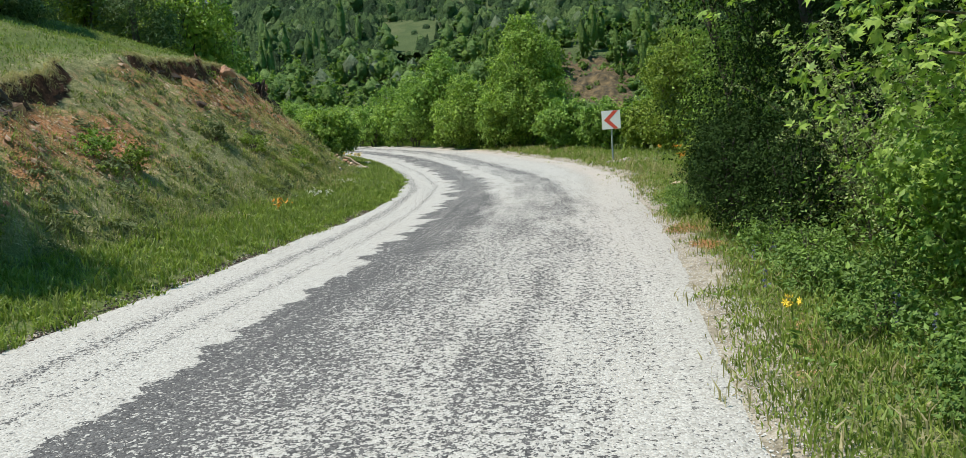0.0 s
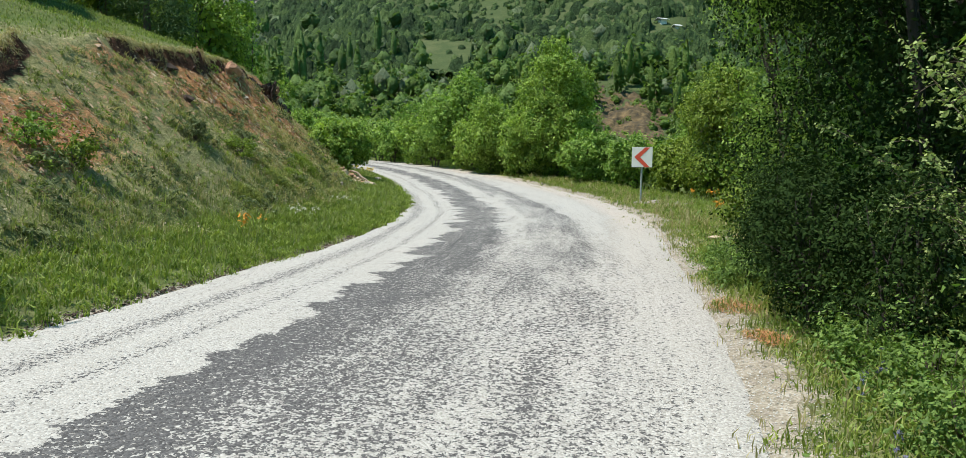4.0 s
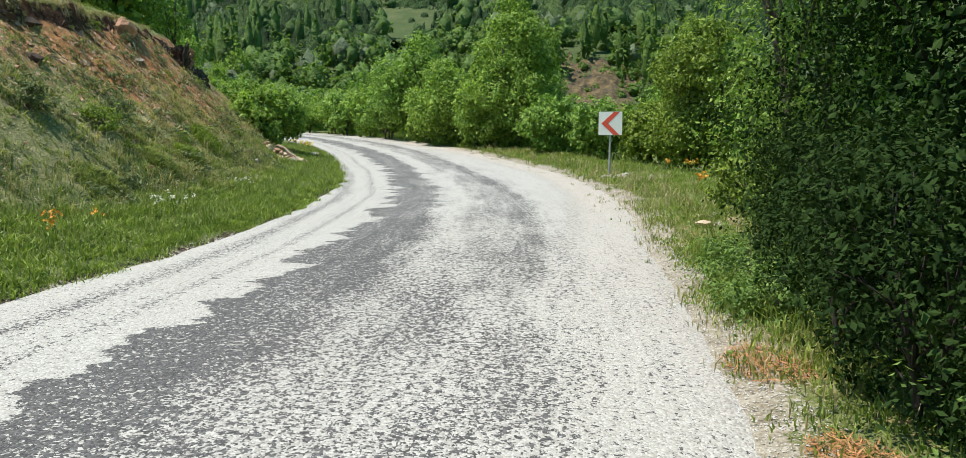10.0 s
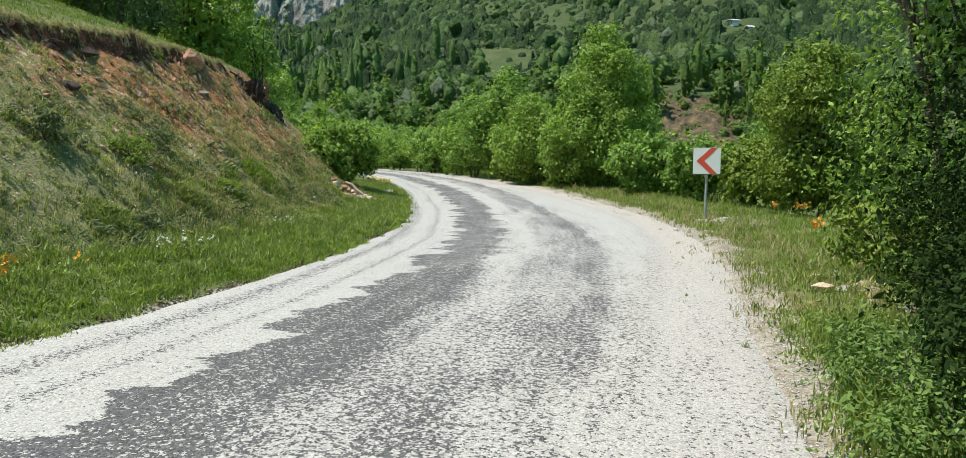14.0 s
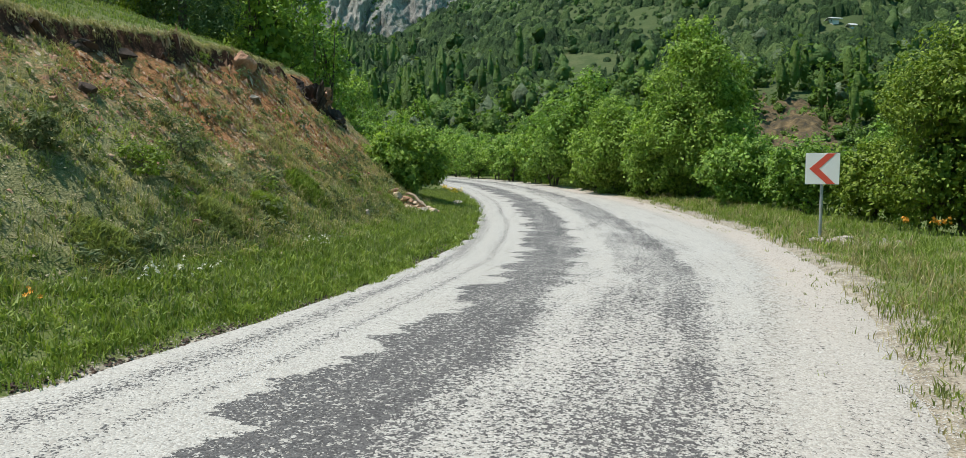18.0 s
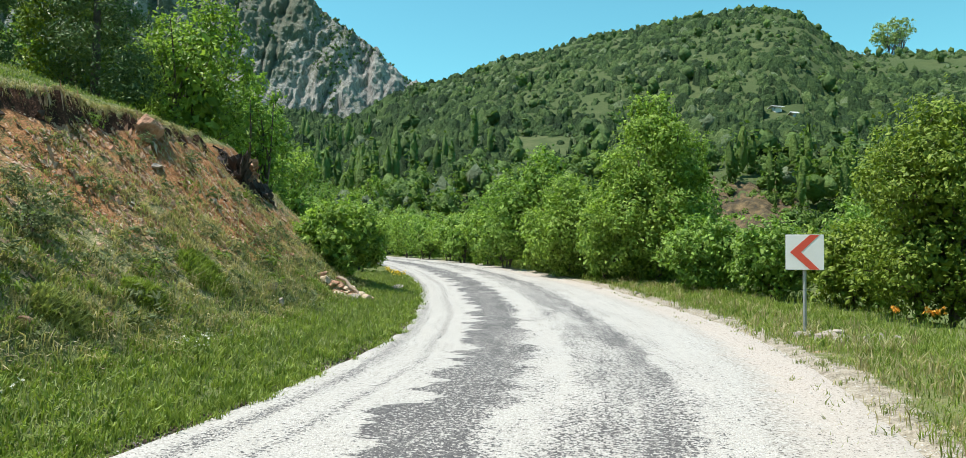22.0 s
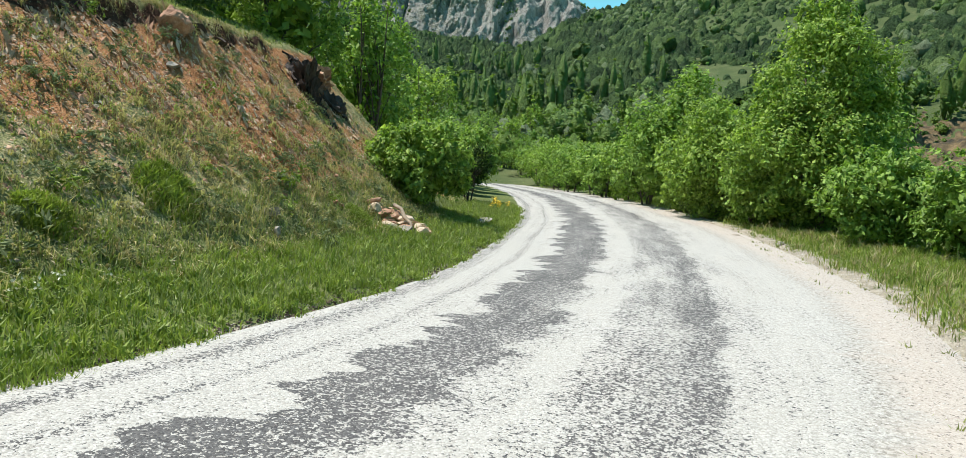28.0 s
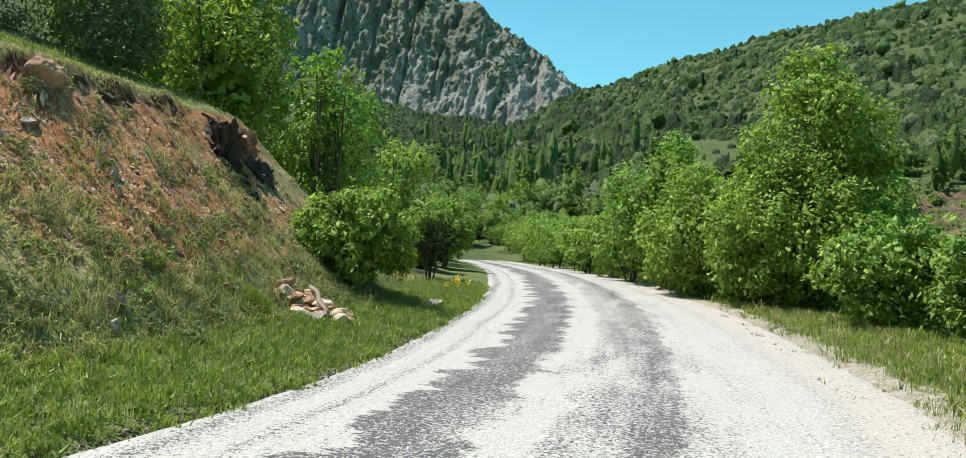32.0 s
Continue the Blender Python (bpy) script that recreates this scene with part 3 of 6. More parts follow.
def lobe_points(lobes, n, gen, shell=0.55, bunch=11, loose=0.16):
    """Leaf places in the outer part of a heap of ellipsoids (x, y, z, rx, ry, rz), gathered into bunches."""
    lobes = np.asarray(lobes, float)
    w = (lobes[:, 3] * lobes[:, 4] * lobes[:, 5]) ** 0.67
    m = max(1, n // bunch)
    k = gen.choice(len(lobes), m, p=w / w.sum())
    d = gen.normal(0, 1, (m, 3))
    d /= np.linalg.norm(d, axis=1)[:, None]
    r = (shell + (1 - shell) * gen.random(m)) ** 0.7
    p = lobes[k, :3] + d * lobes[k, 3:] * r[:, None]
    k, p, d = np.repeat(k, bunch), np.repeat(p, bunch, 0), np.repeat(d, bunch, 0)
    off = gen.normal(0, 1, p.shape) * lobes[k, 3:] * loose
    return p + off, d + 1.2 * off / (np.linalg.norm(lobes[k, 3:], axis=1)[:, None] * loose)


def tree(name, x, y, height, lobes, leaf, count, size, label, category="tree", trunk=0.12, stems=1, gen_seed=1, shell=0.5, twigs=40, sprays=0, z=None, heart=0.0, shade=(), broad=2.2, fingers=False):
    """Trunk, limbs and a crown of single leaves. Lobes are given from the tree's foot, in metres."""
    gen = np.random.default_rng(gen_seed)
    root = new(name)
    root.location = (x, y, ground_z(x, y) - 0.05 if z is None else z)
    lobes = np.asarray(lobes, float)
    # near-black leaves go with the shade-darkened bark
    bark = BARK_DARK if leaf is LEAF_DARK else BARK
    wood = []
    for k in range(stems):
        a = gen.uniform(0, 6.28)
        spread_ = 0.0 if stems == 1 else 0.1 * height
        top = np.array([math.cos(a) * spread_, math.sin(a) * spread_, height * 0.78])
        t = np.linspace(0, 1, 8)[:, None]
        path = t * top + np.c_[0.04 * height * np.sin(3 * t + a) * t, 0.04 * height * np.cos(4 * t + a) * t, 0 * t]
        path[:, :2] += 0.06 * height * np.array([math.cos(a), math.sin(a)]) * (stems > 1)
        wood.append((path, trunk * (1 - 0.85 * t[:, 0]) / (1 if stems == 1 else 1.4)))
    part_v, part_f = joined([tube(p, r) for p, r in wood])
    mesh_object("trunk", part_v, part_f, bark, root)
    limbs = []
    for q in range(twigs):
        path0, _ = wood[q % stems]
        lobe = lobes[q % len(lobes)]
        d = gen.normal(0, 1, 3)
        d /= np.linalg.norm(d)
        end = lobe[:3] + d * lobe[3:] * gen.uniform(0.3, 0.75)
        start = path0[int(np.clip(end[2] / height * 6 - 1, 1, 6))]
        t = np.linspace(0, 1, 5)[:, None]
        mid = start * (1 - t) + end * t
        mid[:, 2] += 0.12 * np.linalg.norm(end - start) * np.sin(np.pi * t[:, 0])
        limbs.append(tube(mid, trunk * 0.32 * (1 - 0.8 * t[:, 0]), 4))
    sets = twigs if twigs <= 12 else 5
    for q in range(sets):
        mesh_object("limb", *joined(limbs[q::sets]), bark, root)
    p, d = lobe_points(lobes, count, gen, shell)
    ok = p[:, 2] > 0.03
    p, d = p[ok], d[ok]
    if sprays:
        # leaves along outreaching twigs
        k = gen.integers(0, len(lobes), sprays)
        dd = gen.normal(0, 1, (sprays, 3))
        dd /= np.linalg.norm(dd, axis=1)[:, None]
        dd[:, 2] = np.abs(dd[:, 2]) * .9 + .15
        base = lobes[k, :3] + dd * lobes[k, 3:] * 0.9
        n = 14
        t = np.tile(np.linspace(0, 1, n), sprays)[:, None]
        way = np.repeat(dd * 0.8 + gen.normal(0, 0.3, (sprays, 3)), n, 0) * np.repeat(gen.uniform(.3, .8, sprays), n)[:, None]
        pts = np.repeat(base, n, 0) + way * t + gen.normal(0, size * 0.35, (sprays * n, 3)) - np.c_[0 * t, 0 * t, 0.25 * t * t]
        ok = pts[:, 2] > 0.05
        p, d = np.r_[p, pts[ok]], np.r_[d, np.repeat(dd, n, 0)[ok]]
    mesh_object("crown", *(palmate(p, d, size, gen) if fingers else leaves(p, d, size, gen)), leaf, root, shade=False)
    if heart:
        # deep inside, broad leaves close the view through the crown
        hearts = np.asarray(shade, float) if len(shade) else lobes[lobes[:, 3] > .9 * lobes[:, 3].max()] * (1, 1, 1, .72, .72, .78)
        q, e = lobe_points(hearts, int(count * heart * 1.6), gen, 0.3, 3, .15)
        q[:, 2] = np.maximum(q[:, 2], .1)
        mesh_object("inner_foliage", *leaves(q, e, size * broad, gen, .1, .7), leaf, root, shade=False)
    group = {"hedge_shrub": "shrubs along the bend", "hillside_tree": "trees above the bank", "thicket_tree": "trees of the thicket", "bank_shrub": "shrubs on the bank", "herb_clump": "herbs on the verge"}.get(name, "")
    return tagged(root, label, category, group)


def heap(cx, cy, cz, rx, ry, rz, n, gen_seed, small=0.45):
    """A big ellipsoid broken into many lobes."""
    gen = np.random.default_rng(gen_seed)
    out = [(cx, cy, cz, rx * 0.7, ry * 0.7, rz * 0.75)]
    for _ in range(n):
        d = gen.normal(0, 1, 3)
        d /= np.linalg.norm(d)
        s = gen.uniform(0.6, 1.1) * small
        out.append((cx + d[0] * rx * 0.72, cy + d[1] * ry * 0.72, cz + d[2] * rz * 0.72, rx * s, ry * s, rz * s))
    return out


# bush and twiggy shrub at the foot of the bank
tree("bush", -7.05, 30.0, 1.7, heap(0, 0, .98, 1.36, 1.25, 1.12, 36, 2, .3), LEAF_BRIGHT, 10000, 0.12, "round leafy green bush at the foot of the bank", "bush", 0.05, 5, 3, 0.6, 30, 60, heart=.08)
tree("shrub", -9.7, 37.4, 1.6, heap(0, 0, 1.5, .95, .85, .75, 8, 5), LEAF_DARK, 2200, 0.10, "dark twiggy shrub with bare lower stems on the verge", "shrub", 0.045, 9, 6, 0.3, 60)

# trees and shrubs along the outer side of the bend
tree("maple_tree", 0.9, 37.6, 6.4, heap(0, 0, 2.2, 2.5, 2.2, 2.2, 44, 7, .27) + heap(.1, 0, 4.1, 2.0, 1.9, 2.0, 40, 8, .27) + heap(.1, 0, 5.5, 1.1, 1.1, 1.2, 16, 6, .3), LEAF_BRIGHT, 42000, 0.125,
     "tall bright green maple tree beside the bend", "tree", 0.16, 2, 9, 0.66, 50, 220, heart=.05)
tree("maple_tree", -1.9, 40.8, 4.2, heap(0, 0, 2.0, 2.3, 2.0, 2.2, 44, 10, .28), LEAF_BRIGHT, 22000, 0.125, "broad light green roadside tree", "tree", 0.12, 3, 11, 0.62, 40, 130, heart=.05)
tree("roadside_tree", -4.6, 45.9, 5.4, heap(0, 0, 2.8, 2.0, 2.0, 2.8, 18, 12, .42), LEAF_MID, 11000, 0.19, "dark green tree on the outer side of the bend", "tree", 0.14, 2, 13, 0.6, 40, 40, heart=.05)
tree("roadside_tree", 1.6, 40.8, 4.4, heap(0, 0, 2.2, 1.9, 1.8, 2.3, 16, 20, .42), LEAF_MID, 9000, 0.18, "green tree behind the roadside shrubs", "tree", 0.14, 2, 21, 0.6, 30, 30, heart=.05)
for k, (x, y, h, r, mat, label) in enumerate([
        (2.6, 34.6, 2.4, 1.45, LEAF_MID, "dense hazel shrub behind the verge"), (4.3, 32.8, 2.25, 1.3, LEAF_MID, "dense leafy shrub behind the verge"),
        (5.6, 31.0, 2.3, 1.2, LEAF_OLIVE, "olive-green shrub near the road sign"), (-0.6, 38.4, 1.9, 1.2, LEAF_MID, "low leafy shrub under the maple tree"),
        (-3.2, 43.2, 2.4, 1.4, LEAF_BRIGHT, "light green shrub beside the bend"), (-6.2, 47.4, 2.8, 1.5, LEAF_MID, "green shrub beside the bend"),
        (-7.9, 50.9, 3.4, 1.8, LEAF_BRIGHT, "light green shrub beside the far bend"), (-10.4, 54.6, 3.2, 1.8, LEAF_MID, "green shrub beside the far bend"),
        (-12.5, 59.0, 3.8, 2.1, LEAF_BRIGHT, "light green shrub beside the far bend"), (-15.8, 63.8, 3.8, 2.2, LEAF_MID, "green shrub beside the far bend"),
        (-19.5, 70.5, 4.2, 2.5, LEAF_BRIGHT, "light green tree beside the far road"), (-6.2, 54.0, 5.0, 2.2, LEAF_BRIGHT, "light green tree behind the far shrubs"),
        (-10.0, 61.5, 5.4, 2.3, LEAF_MID, "green tree behind the far shrubs"), (0.8, 44.0, 5.0, 2.2, LEAF_MID, "green tree behind the maple tree"),
        (7.6, 35.5, 4.0, 1.9, LEAF_MID, "green tree behind the roadside shrubs"), (9.6, 31.0, 4.4, 1.9, LEAF_OLIVE, "olive-green tree beside the meadow"),
        (-22.5, 78.5, 4.4, 2.6, LEAF_MID, "green tree beside the far road"), (-28.5, 88.5, 4.8, 2.9, LEAF_BRIGHT, "light green tree beside the far road"),
        (-35.5, 99.5, 5.2, 3.2, LEAF_MID, "green tree beside the far road"), (-43.0, 111.0, 6.0, 3.6, LEAF_BRIGHT, "light green tree where the road vanishes"),
        (-49.0, 114.5, 6.4, 3.8, LEAF_MID, "green tree where the road vanishes"), (-54.5, 111.0, 6.4, 3.8, LEAF_MID, "green tree where the road vanishes")]):
    tree("hedge_shrub" if h < 4 else "roadside_tree", x, y, h, heap(0, 0, h * .48, r, r, h * .5, 30, 110 + k, .3), mat, 7000 if y < 45 else 3400, 0.125 if y < 45 else 0.17, label,
         "shrub" if h < 4 else "tree", 0.06, 4, 130 + k, 0.58, 30, 90 if y < 45 else 50, heart=.07)
tree("roadside_tree", 6.7, 28.4, 4.6, heap(0, 0, 1.4, 1.8, 1.7, 1.4, 28, 17, .3) + heap(0, 0, 3.0, 1.7, 1.7, 1.6, 30, 18, .3), LEAF_OLIVE, 23000, 0.098,
     "olive-green spreading tree behind the road sign", "tree", 0.14, 2, 19, 0.6, 50, 60, heart=.06)

# the green thicket beside the near verge, its deep shade put into leaf colour
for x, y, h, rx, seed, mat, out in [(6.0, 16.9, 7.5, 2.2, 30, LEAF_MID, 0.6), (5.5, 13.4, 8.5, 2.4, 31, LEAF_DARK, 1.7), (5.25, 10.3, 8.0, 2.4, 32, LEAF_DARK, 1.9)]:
    # high boughs above the view, set there to keep sun off the thicket
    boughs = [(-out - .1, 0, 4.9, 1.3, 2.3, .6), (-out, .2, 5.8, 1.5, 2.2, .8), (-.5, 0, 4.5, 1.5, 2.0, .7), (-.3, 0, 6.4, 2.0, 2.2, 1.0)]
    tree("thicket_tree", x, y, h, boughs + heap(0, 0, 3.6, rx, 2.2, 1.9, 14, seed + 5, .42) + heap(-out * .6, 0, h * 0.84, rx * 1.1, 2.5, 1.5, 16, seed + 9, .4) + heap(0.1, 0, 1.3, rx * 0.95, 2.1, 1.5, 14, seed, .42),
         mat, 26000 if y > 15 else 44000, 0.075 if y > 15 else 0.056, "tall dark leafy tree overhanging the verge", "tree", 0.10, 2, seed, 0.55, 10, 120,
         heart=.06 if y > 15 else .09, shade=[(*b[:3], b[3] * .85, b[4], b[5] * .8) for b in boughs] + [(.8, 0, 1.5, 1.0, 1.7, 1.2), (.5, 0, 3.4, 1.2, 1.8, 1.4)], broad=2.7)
def arching_shrub(x, y, seed):
    """Long arching twigs, each set with rosettes of small leaves and short side twigs."""
    gen = np.random.default_rng(seed)
    root = new("pale_shrub")
    root.location = (x, y, ground_z(x, y) - 0.04)
    wood, spots = [], []
    bark = BARK

    def grow(start, way, length, droop, thick, n):
        t = np.linspace(0, 1, n)[:, None]
        path = start + way * length * t + np.c_[0 * t, 0 * t, -droop * length * t * t] + np.cumsum(gen.normal(0, .006, (n, 3)), 0)
        wood.append(tube(path, thick * (1.1 - t[:, 0]), 4))
        return path

    for k in range(78):
        wood.clear()
        a = gen.uniform(1.6, 4.9) if k % 3 else gen.uniform(0, 6.28)        # most lean out over the verge
        lean = gen.uniform(.15, .75)
        way = np.array((math.cos(a) * lean, math.sin(a) * lean * .9, 1.0))
        foot = np.array((gen.normal(.25, .3), gen.normal(0, .35), 0))
        main = grow(foot, way, gen.uniform(.6, 2.9), .35 * lean, .010, 22)
        for q in range(3, 22):
            if gen.random() < .62:
                out = np.array((math.cos(a), math.sin(a), .2)) * .5 + gen.normal(0, .6, 3)
                side = grow(main[q], out / np.linalg.norm(out), gen.uniform(.08, .34), .3, .004, 6)
                spots.extend(side[1:])
        spots.extend(main[4:])
        mesh_object("twig", *joined(wood), bark, root)
    p = np.repeat(np.array(spots), 5, 0)
    d = gen.normal(0, 1, p.shape)
    mesh_object("crown", *leaves(p + d * .018, d + (0, 0, .6), .033, gen, .1, .65, .4), LEAF_PALE, root, shade=False)
    return tagged(root, "tall shrub with arching twigs of small pale green leaves", "shrub")


arching_shrub(4.4, 7.3, 41)
tree("maple_tree", 5.3, 4.6, 5.0, heap(-.2, 0, 3.1, 1.7, 1.5, 1.9, 14, 42, .4) + [(-2.0, 0.1, 2.0, .6, .6, .6), (-1.8, .5, 2.8, .7, .7, .6), (-1.5, 0, 1.4, .7, .6, .6), (-1.1, .6, 1.0, .8, .8, .7), (-.6, .9, 1.7, .9, .9, .9), (-2.4, .3, 1.75, .5, .6, .5), (-2.3, .4, 2.5, .55, .6, .55), (-2.1, .2, 3.1, .6, .6, .5), (-1.9, .9, 1.3, .6, .6, .5)], LEAF_BRIGHT, 8500, 0.066,
     "young maple tree with broad light leaves", "tree", 0.10, 2, 43, 0.5, 40, 120, heart=.16, broad=1.6, fingers=True)
# shrubs in the same shade-darkened leaf colour
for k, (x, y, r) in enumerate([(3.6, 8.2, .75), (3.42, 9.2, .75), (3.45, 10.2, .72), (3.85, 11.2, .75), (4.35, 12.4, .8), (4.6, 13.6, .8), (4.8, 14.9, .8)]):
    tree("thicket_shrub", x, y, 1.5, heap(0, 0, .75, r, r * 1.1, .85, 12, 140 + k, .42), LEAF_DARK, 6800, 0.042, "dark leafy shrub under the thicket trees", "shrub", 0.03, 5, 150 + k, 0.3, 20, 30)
for k, (x, y, r, h) in enumerate([(4.0, 5.6, .8, 1.35), (4.1, 4.3, .75, 1.2), (4.3, 6.7, .85, 1.5), (5.0, 5.0, .9, 1.7)]):
    tree("bramble_shrub", x, y, h, heap(0, 0, h * .5, r, r, h * .5, 16, 180 + k, .4), LEAF_MID, 5200, 0.048, "leafy green bramble shrub behind the verge herbs", "shrub", 0.025, 6, 190 + k, 0.45, 20, 90, heart=.08)
tree("verge_shrub", 4.9, 16.9, 1.1, heap(0, 0, .6, .75, .7, .6, 10, 44, .42), LEAF_OLIVE, 3500, 0.075, "small yellow-green shrub at the edge of the thicket", "shrub", 0.03, 5, 45, 0.5, 20, 20)
for k, (x, y, rx, ry) in enumerate([(3.4, 7.2, .5, .8), (3.4, 5.9, .45, .75), (3.35, 4.6, .45, .7), (3.5, 3.4, .45, .6), (3.1, 5.2, .35, .6), (3.15, 6.4, .35, .6), (3.0, 3.9, .35, .5), (3.2, 2.9, .4, .5), (3.25, 7.9, .35, .6), (3.25, 11.1, .4, .55), (3.35, 12.0, .42, .55), (3.55, 12.9, .42, .5), (3.7, 11.6, .4, .5), (3.85, 12.5, .4, .5)]):
    tree("herb_clump", x, y, 0.5, heap(0, 0, .16, rx, ry, .25, 18, 48 + k, .38), LEAF_HERB, 3500, 0.035, "green clump of leafy herbs beside the road", "plant", 0.012, 6, 49 + k, 0.25, 10, 80)

# trees above and behind the bank
def conifer(name, x, y, h, r, seed, label):
    gen = np.random.default_rng(seed)
    root = new(name)
    root.location = (x, y, ground_z(x, y) - 0.05)
    t = np.linspace(0, 1, 6)[:, None]
    mesh_object("trunk", *tube(np.c_[0 * t, 0 * t, t * h], 0.13 * (1.05 - t[:, 0])), BARK, root)
    lobes = []
    for level in np.linspace(0.02, 0.97, 15):
        for a in gen.uniform(0, 6.28, 7):
            reach = r * (1 - level) ** 0.75
            lobes.append((math.cos(a) * reach * .6, math.sin(a) * reach * .6, level * h, .34 * reach + .12, .34 * reach + .12, 0.18 + .07 * reach))
    p, d = lobe_points(lobes, 15000, gen, .3, 9, .3)
    mesh_object("crown", *leaves(p, d, 0.15, gen, 0.1, 0.3), LEAF_PINE, root, shade=False)
    return tagged(root, label, "tree")


conifer("pine_tree", -17.9, 27.6, 8.0, 2.5, 51, "dark green pine tree above the bank")
conifer("pine_tree", -13.8, 20.6, 5.2, 1.9, 53, "small dark green pine tree on the meadow above the bank")
conifer("pine_tree", -15.8, 22.8, 6.2, 2.0, 54, "dark green pine tree on the meadow above the bank")
conifer("pine_tree", -13.9, 28.8, 6.8, 1.9, 52, "dark green pine tree on the meadow above the bank")
for k, (x, y, h, r, mat) in enumerate([(-13.3, 32.3, 7.2, 2.0, LEAF_BRIGHT), (-16.0, 34.6, 8.2, 2.2, LEAF_BRIGHT), (-15.0, 38.2, 7.6, 1.9, LEAF_MID), (-18.0, 43.5, 8.0, 2.3, LEAF_MID),
                                       (-19.8, 34.0, 7.0, 2.2, LEAF_MID), (-21.5, 27.0, 6.0, 2.2, LEAF_BRIGHT), (-20.0, 21.5, 6.0, 2.2, LEAF_MID), (-21.5, 53.0, 7.5, 2.4, LEAF_BRIGHT), (-17.4, 31.5, 4.5, 1.7, LEAF_OLIVE), (-14.6, 46.5, 3.0, 1.6, LEAF_MID), (-12.4, 18.3, 2.4, 1.3, LEAF_MID), (-17.0, 19.6, 5.5, 2.0, LEAF_MID), (-17.2, 50.0, 3.4, 1.8, LEAF_BRIGHT), (-20.2, 55.0, 3.6, 2.0, LEAF_MID), (-24.0, 60.5, 4.2, 2.3, LEAF_MID), (-13.0, 42.3, 2.2, 1.2, LEAF_OLIVE)]):
    tree("hillside_tree", x, y, h, heap(0, 0, h * 0.5, r, r, h * 0.5, 32, 60 + k, .28), mat, 7200 if y < 36 else 4000, 0.155 if y < 36 else .19, "leafy green tree behind the top of the bank", "tree", 0.12, 2, 70 + k, 0.6, 30, 60, heart=.06)
tree("hillside_tree", -7.9, 7.4, 5.2, heap(0, 0, 3.4, 1.4, 1.6, 1.9, 16, 90, .42), LEAF_MID, 8000, 0.13, "leafy tree at the top of the bank", "tree", 0.12, 2, 91, 0.5, 30, 30, heart=.1)

# trees round the far end of the road
for k in range(12):
    yy = 68 + 3.2 * k
    k0 = min(int((yy + 40) / .2), len(CY) - 1)
    off = -6.0 if k < 9 else (k - 10) * 4.0
    x, y = CX[k0] + off * TY[k0], yy - off * TX[k0] + (6 if k > 8 else 0)
    h = 3.2 + 1.3 * (k % 3) + (2.5 if k > 8 else 0)
    tree("roadside_tree", x, y, h, heap(0, 0, h * .48, 2.0, 2.0, h * .5, 20, 310 + k, .32), LEAF_MID if k % 2 and k < 9 else LEAF_BRIGHT, 2200, .32, "leafy green tree beside the far end of the road", "tree", 0.1, 3, 330 + k, 0.55, 20, 20)

for k in range(9):
    yy = 74 + 3.6 * k
    k0 = min(int((yy + 40) / .2), len(CY) - 1)
    off = 5.6 + 1.2 * (k % 2)
    h = 3.0 + 1.2 * (k % 3)
    tree("roadside_tree", CX[k0] + off * TY[k0], yy - off * TX[k0], h, heap(0, 0, h * .48, 2.1, 2.1, h * .5, 20, 350 + k, .32), LEAF_BRIGHT if k % 2 else LEAF_MID, 2200, .32,
         "leafy green tree on the outer side of the far road", "tree", 0.1, 3, 370 + k, 0.55, 20, 20)

# small shrubs on the bank
for k, (x, y, r, mat) in enumerate([(-6.2, 12.2, .32, LEAF_MID), (-5.75, 12.6, .28, LEAF_OLIVE), (-5.6, 17.8, .36, LEAF_OLIVE), (-6.1, 19.1, .3, LEAF_CUSHION), (-5.9, 16.4, .22, LEAF_CUSHION)]):
    tree("bank_shrub", x, y, 0.45, heap(0, 0, .22, r * 1.2, r * 1.2, .28, 10, 160 + k, .4), mat, 1300, 0.05, "low leafy shrub growing on the bank", "shrub", 0.02, 5, 170 + k, 0.4, 15, 15)


# ---- grass ----
def blades(x, y, height, width, gen, lean=(0, 0), wild=0.35):
    """One thin leaf per place, rooted in the ground."""
    n = len(x)
    z = land(x, y) - 0.02
    base = np.stack([x, y, z], 1)
    bend = np.stack([lean[0] + gen.normal(0, wild, n), lean[1] + gen.normal(0, wild, n), np.ones(n)], 1)
    bend /= np.linalg.norm(bend, axis=1)[:, None]
    tip = base + bend * height[:, None]
    a = gen.uniform(0, 6.28, n)
    side = np.stack([np.cos(a), np.sin(a), 0 * a], 1) * (width * gen.uniform(.6, 1.3, n))[:, None]
    mid = base + np.array((0, 0, 1)) * (height * 0.42)[:, None] + (bend * (0.16 * height)[:, None])
    v = np.stack([base - side * .4, mid - side, tip, mid + side], 1).reshape(-1, 3)
    return v, np.arange(4 * n).reshape(n, 4)


def on_road_grid(gen, n, y0, y1, a, b, side, power=1.0):
    """Places between a and b metres outside the road's edge."""
    yc = y0 + (y1 - y0) * gen.random(n) ** power
    d = a + (b - a) * gen.random(n)
    k = np.clip(((yc + 40) / 0.2).astype(int), 0, len(CY) - 1)
    u = -(LEFT_EDGE + d) if side < 0 else right_edge(yc) + d
    return CX[k] + u * TY[k], yc - u * TX[k], d, yc


